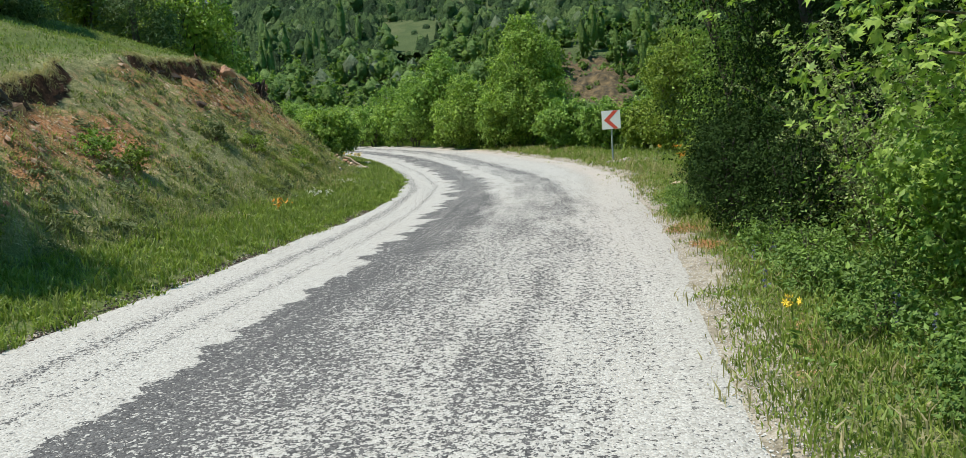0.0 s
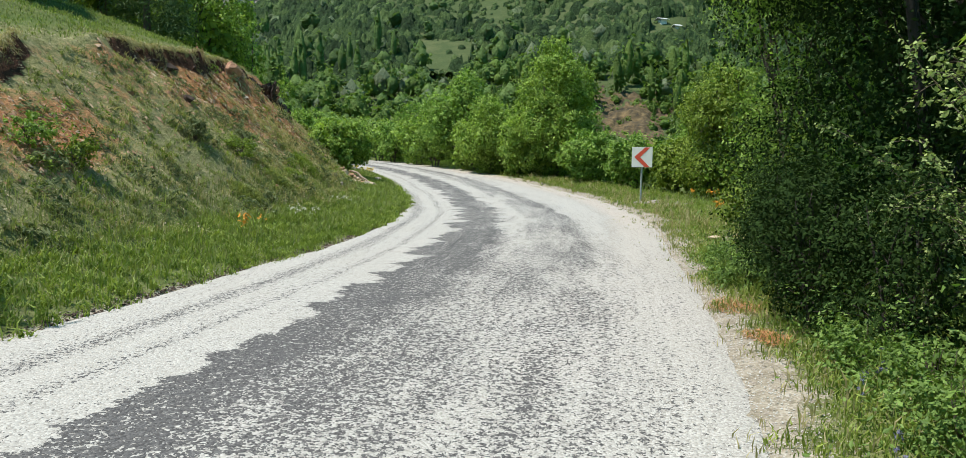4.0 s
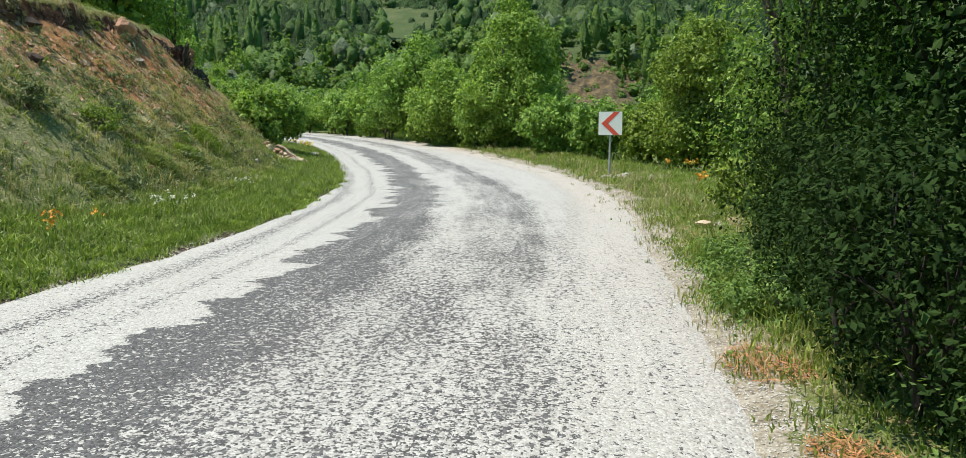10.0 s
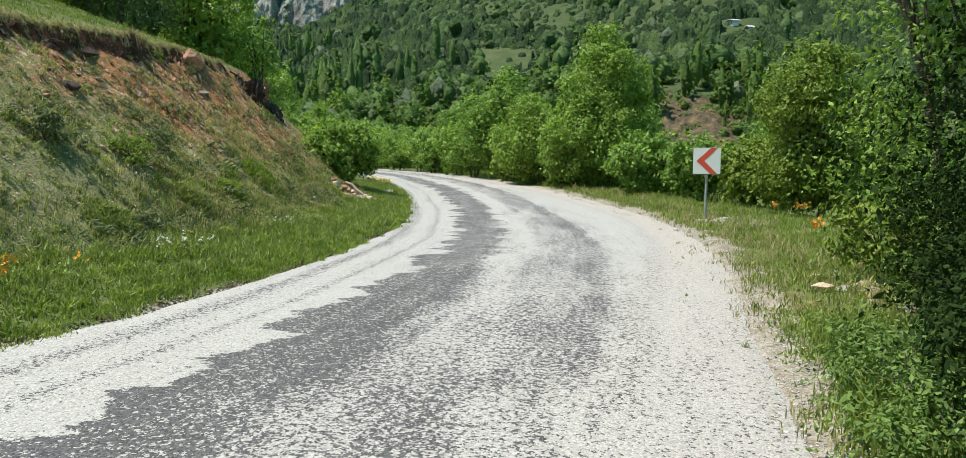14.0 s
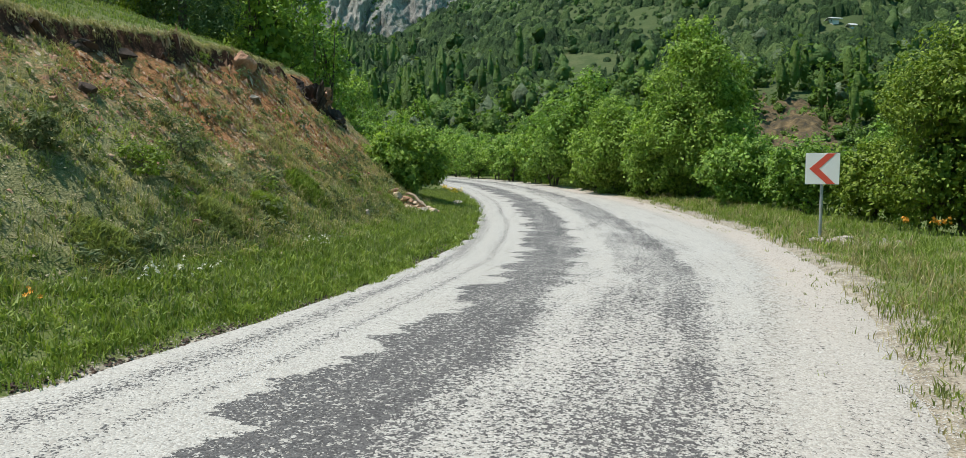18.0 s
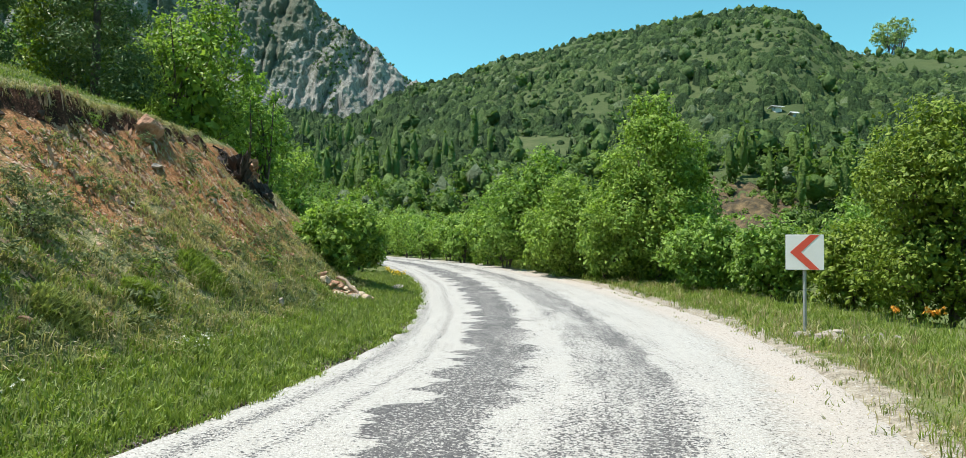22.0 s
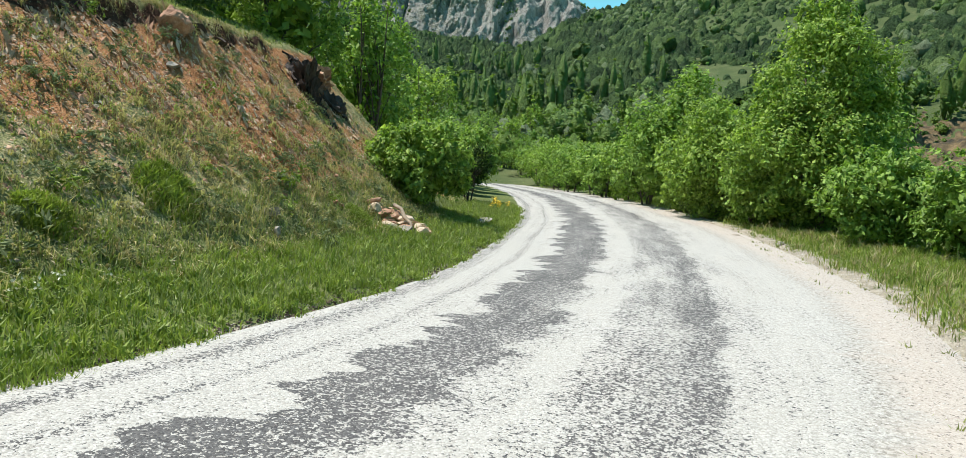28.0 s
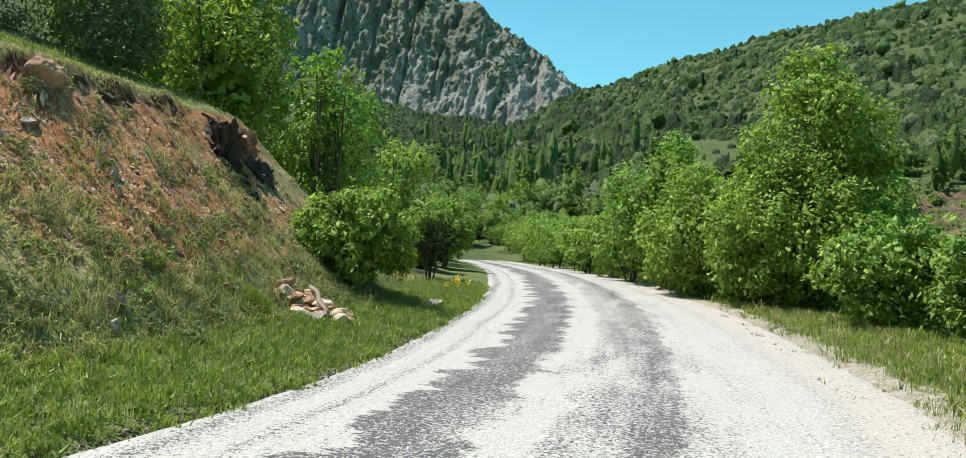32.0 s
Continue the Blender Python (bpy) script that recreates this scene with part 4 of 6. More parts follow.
def sow(name, count, y0, y1, a, b, side, low, high, width, material, label, seed, lean=(0, 0), wild=.35, clump=0.0, tall=0.0, bare=0.0, power=1.0, zone=0):
    gen = np.random.default_rng(seed)
    x, y, d, yc = on_road_grid(gen, count, y0, y1, a, b, side, power)
    keep = gen.random(count) < smooth(y0 - .5, y0 + 1.5, yc) * smooth(-.05, .3, d - a + (.2 if side < 0 else .3) * vnoise(x * 2.3, y * 2.3, 55) - (0 if side < 0 else .12) + (0 if side < 0 else .25) * vnoise(x * .7, y * .7, 56)) * (1 if not bare else smooth(-bare, .25, fbm(x * .9, y * .9, 57, 3)))
    if zone:
        ls, _ = scarp_at(yc)
        ls = ls + 0.35 * vnoise(yc * 0.55, yc * 0, 21) + 0.14 * vnoise(yc * 2.1, yc * 0, 22)
        v = (d - 1.75) / (ls - 1.75)
        thin = 1 - .75 * smooth(.3, .75, v + .35 * fbm(x * .8, y * .8, 41, 3)) * np.interp(yc, [8, 13, 15, 19, 24], [.8, .8, .3, .75, 1])
        if material is not GRASS_DRY:
            thin = thin * np.interp(yc, [19, 25], [1, .5])
        else:
            thin = thin * np.interp(yc, [8, 16, 20], [.5, .55, 1])
        keep &= (d > ls + .12) if zone > 0 else (d < ls - .12) & (gen.random(count) < thin)
    x, y, d = x[keep], y[keep], d[keep]
    h = gen.uniform(low, high, len(x)) * (1 + .5 * fbm(x * 1.7, y * 1.7, 59, 2)) + tall * smooth(.5, 1.6, d)
    if clump:
        # gather the blades round some of their own number
        m = max(1, int(len(x) / 16))
        pick = gen.integers(0, m, len(x))
        far_ = np.abs(gen.normal(0, clump * .32, len(x)))
        a = gen.uniform(0, 6.28, len(x))
        h = h * gen.uniform(.6, 1.25, m)[pick]
        x, y = x[:m][pick] + far_ * np.cos(a), y[:m][pick] + far_ * np.sin(a)
    ob = mesh_object(name, *blades(x, y, h, width, gen, lean, wild), material, shade=False)
    return tagged(ob, label, "grass", kind="stuff")


sow("verge_grass", 76000, 4, 40, -.12, 1.75, -1, .05, .15, .009, GRASS_GREEN, "fresh green grass on the verge below the bank", 201, tall=.04, wild=.5, clump=.24)
sow("verge_grass", 21000, 4, 40, .1, 2.6, -1, .08, .22, .007, GRASS_BANK, "pale seeding grass stalks on the verge", 202, wild=.25)
sow("bank_grass", 60000, 4.5, 33, 1.7, 6.6, -1, .05, .14, .009, GRASS_DRY, "dry tufted grass on the slope of the bank", 203, (.75, -.1), .6, .2, 0, .1, zone=-1)
sow("bank_grass", 58000, 4.5, 32, 1.4, 6.2, -1, .05, .14, .010, GRASS_BANK, "greyish green tufted grass on the slope of the bank", 204, (.65, 0), .6, .2, 0, 0, zone=-1)
sow("bank_grass", 14000, 4.5, 24, 1.3, 3.8, -1, .06, .15, .010, GRASS_GREEN, "green tufted grass on the lower slope of the bank", 215, (.5, 0), .6, .24, 0, .1, zone=-1)
sow("dry_stems", 8000, 6, 31, 1.3, 5.4, -1, .16, .36, .006, GRASS_DRY, "pale dry stems lying over the grass of the bank", 213, (1.3, -.2), .9, .35, zone=-1)
sow("dry_stems", 19000, 19, 30.5, 1.5, 4.8, -1, .05, .13, .010, GRASS_DRY, "short straw-coloured grass on the far part of the bank", 218, (.8, -.1), .7, .25, zone=-1)
sow("meadow_grass", 17000, 6, 33, 3.4, 10, -1, .06, .15, .010, GRASS_BANK, "short pale meadow grass above the bank", 205, zone=1)
sow("meadow_grass", 19000, 6, 33, 3.4, 10, -1, .05, .13, .010, GRASS_GREEN, "short green meadow grass above the bank", 217, zone=1)
sow("verge_grass", 56000, 1.0, 36, .12, 2.8, 1, .05, .15, .006, GRASS_GREEN, "green grass beside the outer edge of the road", 206, tall=.09, bare=1.0, power=1.5)
sow("verge_grass", 5000, 17, 36, .2, 2.6, 1, .1, .3, .008, GRASS_DRY, "dry seeding grass near the road sign", 216, clump=.2)
sow("verge_grass", 8000, 1.0, 36, -.1, 1.6, 1, .06, .18, .006, GRASS_DRY, "dry yellowish grass beside the outer edge of the road", 207, tall=.08, bare=.9, power=1.4)
sow("verge_grass", 16000, 22, 60, 0, 4.5, 1, .1, .26, .011, GRASS_GREEN, "grass under the roadside shrubs", 208)
sow("verge_grass", 11000, 11.5, 20, -.27, .12, -1, .05, .13, .006, GRASS_GREEN, "grass creeping over the inner edge of the road", 211)
sow("verge_grass", 24000, 1.5, 15, .05, 1.3, 1, .03, .08, .006, GRASS_GREEN, "short green grass along the outer edge of the road", 214)
sow("shoulder_tufts", 3200, 13, 35, -.75, .4, 1, .04, .13, .006, GRASS_BANK, "sparse grass tufts in the sandy shoulder", 212, clump=.16)
sow("verge_grass", 7000, 10.6, 14.2, .3, 1.7, 1, .15, .3, .006, GRASS_GREEN, "tall bright green grass beside the thicket", 209)


# fallen orange needles on a bare spot of the verge
def needle_patch(x, y, r, seed):
    gen = np.random.default_rng(seed)
    n = 800
    a, q = gen.uniform(0, 6.28, n), r * gen.random(n) ** .7
    px, py = x + q * np.cos(a), y + 1.5 * q * np.sin(a)
    pts = np.stack([px, py, land(px, py) + gen.uniform(0, .04, n)], 1)
    v, f = leaves(pts, np.tile((0, 0, 1.0), (n, 1)), .07, gen, 0, .1, .35)
    return tagged(mesh_object("dry_needles", v, f, NEEDLES, shade=False), "orange-brown dry needles on a bare spot of the verge", "litter", kind="stuff")


NEEDLES = leaf_material("orange_needles", (.30, .13, .05), (.62, .33, .15), 0.15)
needle_patch(2.87, 10.05, .24, 230)
needle_patch(2.85, 8.75, .2, 231)

# lips of turf hanging over the scarp
def hanging_turf():
    gen = np.random.default_rng(210)
    n = 8000
    yc = gen.choice([*np.linspace(8, 14, 60), *np.linspace(17, 31, 140)], n) + gen.normal(0, .06, n)
    ls, _ = scarp_at(yc)
    ls = ls + 0.35 * vnoise(yc * 0.55, yc * 0, 21) + 0.14 * vnoise(yc * 2.1, yc * 0, 22) + gen.uniform(.04, .3, n)
    k = np.clip(((yc + 40) / 0.2).astype(int), 0, len(CY) - 1)
    u = -(LEFT_EDGE + ls)
    x, y = CX[k] + u * TY[k], yc - u * TX[k]
    v, f = blades(x, y, gen.uniform(.08, .2, n), .007, gen, (1.0, -.15), .5)
    v.reshape(-1, 4, 3)[:, 2, 2] -= gen.uniform(.02, .12, n)
    return tagged(mesh_object("hanging_turf", v, f, GRASS_DRY, shade=False), "dry turf hanging over the edge of the scarp", "grass", kind="stuff")


hanging_turf()


def tussock(x, y, r, seed, material, label):
    gen = np.random.default_rng(seed)
    n = 1700
    a, q = gen.uniform(0, 6.28, n), r * np.sqrt(gen.random(n))
    px, py = x + q * np.cos(a), y + q * np.sin(a)
    v, f = blades(px, py, gen.uniform(.6, 1, n) * (.05 + .2 * np.sqrt(np.maximum(1 - (q / r) ** 2, 0))), .010, gen, (.25, 0), .5)
    return tagged(mesh_object("tussock", v, f, material, shade=False), label, "grass")


tussock(-5.55, 21.8, .42, 220, GRASS_GREEN, "thick green grass tussock on the bank")
tussock(-5.15, 20.0, .3, 221, GRASS_GREEN, "green grass tussock on the bank")
tussock(-4.9, 18.4, .32, 222, GRASS_BANK, "greyish green grass tussock on the bank")
tussock(-5.6, 25.9, .3, 223, GRASS_GREEN, "small green grass tussock on the bank")
tussock(-4.7, 16.2, .36, 224, GRASS_BANK, "greyish green grass tussock on the bank")


# ---- wild flowers ----
PETAL_Y = speckled("yellow_petal", [(.3, (.75, .50, .03)), (.7, (.85, .65, .06))], 20, 0, 0.6)
PETAL_O = speckled("orange_petal", [(.3, (.75, .27, .02)), (.7, (.85, .45, .04))], 20, 0, 0.6)
PETAL_W = speckled("white_petal", [(.3, (.72, .68, .50)), (.7, (.85, .82, .66))], 20, 0, 0.6)
PETAL_B = speckled("violet_petal", [(.3, (.07, .07, .13)), (.7, (.16, .16, .27))], 20, 0, 0.6)


def rosette(petal, size, seed):
    """One flower: petals round a common middle."""
    gen = np.random.default_rng(seed)
    v, f = [(0, 0, 0)], []
    for q in range(6):
        a = q * 1.047
        for da, r, z in ((-.4, .55, .25), (0, 1, .1 + .3 * gen.random()), (.4, .55, .25)):
            v.append((math.cos(a + da) * r * size, math.sin(a + da) * r * size, z * size))
        f.append((0, 3 * q + 1, 3 * q + 2, 3 * q + 3))
    ob = mesh_object("flower_head", v, f, petal, shade=False)
    return ob


def flower(x, y, h, petal, heads, size, seed, label, spike=0.0):
    """A stem with leaves and heads of petals."""
    gen = np.random.default_rng(seed)
    root = new("wildflower")
    root.location = (x, y, ground_z(x, y) - 0.01)
    t = np.linspace(0, 1, 5)[:, None]
    top = np.array((gen.normal(0, .03), gen.normal(0, .03), h))
    mesh_object("stem", *tube(t * top, np.full(5, .004), 4), GRASS_GREEN, root)
    first = rosette(petal, size * .9, seed)
    for q in range(heads):
        ob = first if q == 0 else first.copy()
        if q:
            scene.collection.objects.link(ob)
        ob.parent = root
        c = top + (gen.normal(0, size * .8), gen.normal(0, size * .8), gen.uniform(-spike, .02))
        ob.matrix_basis = pose(*c, gen.uniform(-70, 70), gen.uniform(-70, 70), gen.uniform(0, 360))
    blade = mesh_object("leaf", *leaves(np.zeros((1, 3)), np.array([[0, 0, 1.0]]), .09, gen, .1, .3), GRASS_GREEN, root, shade=False)
    for q in range(5):
        ob = blade if q == 0 else blade.copy()
        if q:
            scene.collection.objects.link(ob)
            ob.parent = root
        ob.matrix_basis = pose(*(top * gen.uniform(.15, .7)), gen.uniform(-40, 40), gen.uniform(-40, 40), gen.uniform(0, 360))
    return tagged(root, label, "flower", "wildflowers")


flower(-3.53, 13.25, .4, PETAL_O, 16, .045, 301, "orange-yellow wildflower in the verge grass", .16)
flower(-3.75, 14.4, .3, PETAL_O, 6, .03, 302, "small orange wildflower in the verge grass", .12)
flower(2.42, 4.85, .36, PETAL_Y, 8, .03, 303, "yellow wildflower beside the road", .05)
for k, (x, y) in enumerate([(3.0, 7.1), (2.7, 6.6), (2.55, 5.9), (2.98, 4.35), (3.05, 4.95)]):
    flower(x, y, .34, PETAL_B, 12, .016, 310 + k, "violet-blue flower spike in the verge grass", .16)
for k, (x, y) in enumerate([(6.0, 26.8), (6.3, 27.0), (5.5, 26.9), (5.2, 21.5), (5.0, 20.6)]):
    flower(x, y, .4, PETAL_O, 12, .05, 320 + k, "orange wildflower at the foot of the shrubs", .12)
for k, (x, y) in enumerate([(-6.9, 33.9), (-7.2, 34.6), (-7.5, 35.0), (-6.7, 33.2), (-8.1, 36.2), (-7.0, 34.9), (-8.4, 36.9)]):
    flower(x, y, .35, PETAL_Y, 12, .045, 330 + k, "yellow wildflower on the inside of the bend", .1)
gen_f = np.random.default_rng(340)
for k in range(34):
    cx0, cy0 = ((-3.6, 15.7), (-3.5, 16.1), (-3.65, 19.0))[k % 3]
    flower(cx0 + gen_f.normal(0, .12), cy0 + gen_f.normal(0, .3), .27, PETAL_W, 4, .019, 341 + k, "white daisies in the verge grass", .03)


# ---- stones ----
def stone_mesh(name, r, material, seed, parent=None, squash=(1, .8, .6), rough=0.28, detail=3, jag=0.0, cut=.49):
    bm = bmesh.new()
    bmesh.ops.create_icosphere(bm, subdivisions=detail, radius=1)
    gen = np.random.default_rng(seed)
    cuts = [(Vector(gen.normal(0, 1, 3)).normalized(), gen.uniform(cut - .13, cut + .13)) for _ in range(14)]
    for v in bm.verts:
        for n, far_ in cuts:
            over = v.co.dot(n) - far_
            if over > 0:
                v.co -= n * over
        v.co *= .81 / cut + rough * 0.3 * noise.noise(v.co * 3.1 + Vector((seed, 0, 0)))
        if jag:
            q = v.co * 2.4 + Vector((0, 0, seed))
            v.co *= 1 - jag * (abs(noise.noise(q)) + .5 * abs(noise.noise(q * 2.3)))
        v.co = Vector((v.co.x * squash[0] * r, v.co.y * squash[1] * r, v.co.z * squash[2] * r))
    return part(name, bm, material, parent)


def stone(x, y, r, material, seed, label, sink=0.3, squash=(1, .8, .6), turn=None, name="stone", category="stone", group=""):
    ob = stone_mesh(name, r, material, seed, None, squash)
    gen = np.random.default_rng(seed)
    ob.matrix_world = pose(x, y, ground_z(x, y) + r * squash[2] * (1 - 2 * sink), *(turn or (gen.uniform(-15, 15), gen.uniform(-15, 15), gen.uniform(0, 360))))
    return tagged(ob, label, category, group)


boulder = stone_mesh("rock", .34, ROCK_RED, 433, None, (.8, 1.0, 1.1), .5, 4, .12, .72)
boulder.matrix_world = pose(-8.84, 24.6, ground_z(-8.84, 24.6) - .15, 5, 25, 30)
tagged(boulder, "rounded orange-brown rock jutting from the scarp of the bank", "rock")
stone(-8.2, 24.05, .12, ROCK, 403, "pale stone lying on the bank")
stone(-7.4, 24.8, .08, ROCK, 404, "pale stone lying on the bank")
stone(-4.95, 23.1, .09, ROCK, 405, "upright white stone at the foot of the bank", .3, (.5, .5, 1.0), (0, 8, 20))
stone(-5.3, 23.3, .16, ROCK, 406, "flat pale stones beside the upright stone", .35, (1.2, .7, .4))
stone(-4.6, 19.35, .07, ROCK, 407, "small pale stone on the bank")
stone(-5.9, 31.1, .2, ROCK, 408, "flat pale stone in the grass", .3, (1.3, .8, .4))
stone(-5.2, 26.6, .13, ROCK, 409, "flat pale stone in the grass", .3, (1.2, .8, .5))
stone(-.65, 34.9, .12, ROCK, 410, "pale stone at the edge of the road")
stone(.6, 33.2, .09, ROCK, 411, "pale stone at the edge of the road")
# dark lump put where the bank has only a shaded hollow
stone(-6.95, 18.15, .15, EARTH_DARK, 412, "dark lump standing in for a shaded hollow of the bank", .5, (.8, 1.2, .7))
gen_s = np.random.default_rng(420)
for k in range(72):
    a, q = gen_s.uniform(0, 6.28), gen_s.random() ** .5
    stone(-5.64 + .62 * q * math.cos(a), 27.15 + .5 * q * math.sin(a), gen_s.uniform(.07, .16), (ROCK_PALE, ROCK_RED, ROCK_OCHRE, ROCK_RED)[k % 4], 1421 + k, "reddish ochre broken stone in the rubble under the bush" if k % 4 else "pale broken stone in the rubble under the bush", -1.3 * (1 - q) * gen_s.random() + .05,
          (1.2, .75, .45), group="rubble under the bush")
log_path = [(x_, y_, ground_z(x_, y_) + h_) for x_, y_, h_ in ((-5.95, 27.4, .27), (-5.8, 27.2, .33), (-5.58, 27.1, .31), (-5.4, 26.93, .24), (-5.2, 26.84, .19), (-5.08, 26.72, .11))]
tagged(mesh_object("dry_log", *tube(log_path, [.022, .038, .034, .040, .026, .018], 9), BARK_PALE), "weathered pale dead branch lying over the rubble", "branch")
for k in range(22):
    stone(4.15 + gen_s.normal(0, .34), 24.85 + gen_s.normal(0, .18), gen_s.uniform(.08, .17), ROCK, 450 + k, "white stone heaped at the foot of the sign post", .25, group="stones at the sign post")
for k in range(20):
    stone(4.25 + gen_s.normal(0, .25), 15.4 + gen_s.normal(0, .7), gen_s.uniform(.05, .13), ROCK_PALE if k % 3 else ROCK, 1465 + k, "pale stone at the edge of the thicket", .3, group="stones at the thicket")
for k in range(15):
    yy = gen_s.uniform(15, 30)
    ls_, _ = scarp_at(yy)
    dd = gen_s.uniform(2.2, float(ls_) - .3)
    k0 = int((yy + 40) / .2)
    stone(CX[k0] - (LEFT_EDGE + dd) * TY[k0], yy, gen_s.uniform(.04, .08), ROCK_RED, 480 + k, "small stone lying on the bank", .3, group="small stones on the bank")

# broken crag at the end of the bank
crag = new("rock_outcrop")
crag.location = (-9.35, 28.85, ground_z(-9.35, 28.85) - .16)
for k, (dx, dy, dz, r, sq) in enumerate([(-.85, 0, .72, .6, (1.1, .8, .45)), (-.4, -.15, .36, .6, (.9, .5, .8)), (.0, -.2, -.02, .6, (.8, .5, 1.05)), (.32, -.25, -.45, .55, (.7, .5, 1.05)), (.66, -.25, -.9, .48, (.7, .5, .95)),
                                         (-1.0, .35, .8, .55, (1.2, .9, .4)), (-.2, .4, .25, .55, (1, .8, .7)), (.35, .4, -.35, .5, (.9, .8, .7)), (-.05, -.45, -.55, .4, (.6, .5, .9)), (.4, -.5, -1.1, .36, (.7, .5, .7))]):
    slab = stone_mesh("slab", r, ROCK_DARK if k not in (5, 6) else ROCK_RED, 520 + k, crag, sq, .6, 4, .8)
    slab.matrix_basis = pose(dx, dy, dz, 8 * (k % 3), 38 + 5 * (k % 3), 9 * k - 30)
tagged(crag, "dark broken rock outcrop at the end of the bank", "rock")
gen_e = np.random.default_rng(538)
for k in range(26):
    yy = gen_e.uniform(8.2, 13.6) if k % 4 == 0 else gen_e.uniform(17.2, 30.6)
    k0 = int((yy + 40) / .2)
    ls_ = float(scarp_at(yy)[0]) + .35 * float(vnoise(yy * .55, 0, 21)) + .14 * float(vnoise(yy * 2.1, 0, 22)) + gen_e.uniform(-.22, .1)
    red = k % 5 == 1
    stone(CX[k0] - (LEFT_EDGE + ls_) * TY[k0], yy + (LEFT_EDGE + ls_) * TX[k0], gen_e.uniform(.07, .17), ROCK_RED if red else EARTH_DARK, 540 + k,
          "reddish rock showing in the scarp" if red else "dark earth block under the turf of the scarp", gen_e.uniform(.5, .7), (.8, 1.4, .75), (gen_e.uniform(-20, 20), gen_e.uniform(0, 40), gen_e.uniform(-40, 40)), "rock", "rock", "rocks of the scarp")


# cushions of grey-green herbs on the bank
def cushions():
    gen = np.random.default_rng(700)
    stock = []
    for q in range(4):
        p, d = lobe_points(heap(0, 0, .08, .2, .2, .15, 6, 710 + q, .5), 130, gen, .5, 5, .18)
        stock.append(leaves(p, d, .075, gen, .1, .3))
    for half, material, label in ((0, LEAF_CUSHION, "grey-green cushion plants on the slope of the bank"), (1, LEAF_OLIVE, "dark olive cushion plants on the slope of the bank")):
        pieces = []
        for _ in range(210 if half == 0 else 45):
            yy = gen.uniform(7, 31)
            dd = gen.uniform(1.6, float(scarp_at(yy)[0]) - .25)
            k0 = int((yy + 40) / .2)
            x, y = CX[k0] - (LEFT_EDGE + dd) * TY[k0], yy + (LEFT_EDGE + dd) * TX[k0]
            w = gen.uniform(.45, 1.0) ** 2 * 1.5
            m = np.array(pose(x, y, ground_z(x, y) - .01, 0, 32, gen.uniform(-25, 25)) @ Matrix.Diagonal((w, w * gen.uniform(.8, 1.3), w * gen.uniform(.6, 1.0), 1)))
            v, f = stock[gen.integers(4)]
            pieces.append((v @ m[:3, :3].T + m[:3, 3], f))
        tagged(mesh_object("cushion_plants", *joined(pieces), material, shade=False), label, "plants", kind="stuff")
    # fallen dry leaves
    n = 15000
    x, y, d, yc = on_road_grid(gen, n, 8, 33, 1.4, 6.0, -1)
    pts = np.stack([x, y, land(x, y) + .02], 1)
    v, f = leaves(pts, np.tile((.5, 0, .8), (n, 1)), .055, gen, 0, .4, .5)
    tagged(mesh_object("leaf_litter", v, f, LITTER, shade=False), "pale dry leaves and stalks lying on the bank", "litter", kind="stuff")

cushions()


def roots():
    for k, (x, y, z, dx, dy, dz) in enumerate([(-9.0, 24.35, 3.95, .3, -.2, -.55), (-9.1, 25.2, 4.0, .25, .35, -.5), (-8.95, 24.9, 4.0, .3, .2, -.3)]):
        t = np.linspace(0, 1, 7)[:, None]
        path = np.array((x, y, z)) + t * (dx, dy, dz) + np.c_[.06 * np.sin(6 * t + k), .06 * np.cos(5 * t + k), .05 * np.sin(7 * t)]
        tagged(mesh_object("root", *tube(path, .013 * (1.1 - .7 * t[:, 0])), ROOT), "bare pale tree root hanging from the scarp", "root")


roots()

# pebbles of the bank and loose chips of the road
def chips(name, x, y, z, size, gen, material, label, slope=False):
    """Small broken flat stones with five corners."""
    n = len(x)
    corner = np.array([(1, .1, 0), (.1, .85, 0), (-.9, .2, 0), (-.2, -.8, 0), (0.1, 0, .5)])
    a = gen.uniform(0, 6.28, n)
    jit = corner[None] * gen.uniform(.5, 1.2, (n, 5, 1)) * size[:, None, None]
    jit[:, 4, :2] += gen.normal(0, .3, (n, 2)) * size[:, None]
    jit[..., 2] += jit[..., 0] * gen.uniform(-.35, .35, (n, 1))
    c, s_ = np.cos(a)[:, None], np.sin(a)[:, None]
    dx, dy = jit[..., 0] * c - jit[..., 1] * s_, jit[..., 0] * s_ + jit[..., 1] * c
    rise = 0
    if slope:
        here = land(x, y)
        rise = (land(x + .08, y) - here)[:, None] / .08 * dx + (land(x, y + .08) - here)[:, None] / .08 * dy
    v = np.stack([dx + x[:, None], dy + y[:, None], jit[..., 2] + rise + z[:, None]], -1).reshape(-1, 3)
    f = (np.arange(n)[:, None, None] * 5 + np.array([(0, 1, 4), (1, 2, 4), (2, 3, 4), (3, 0, 4)])[None]).reshape(-1, 3)
    return tagged(mesh_object(name, v, f, material, shade=False), label, "gravel", kind="stuff")


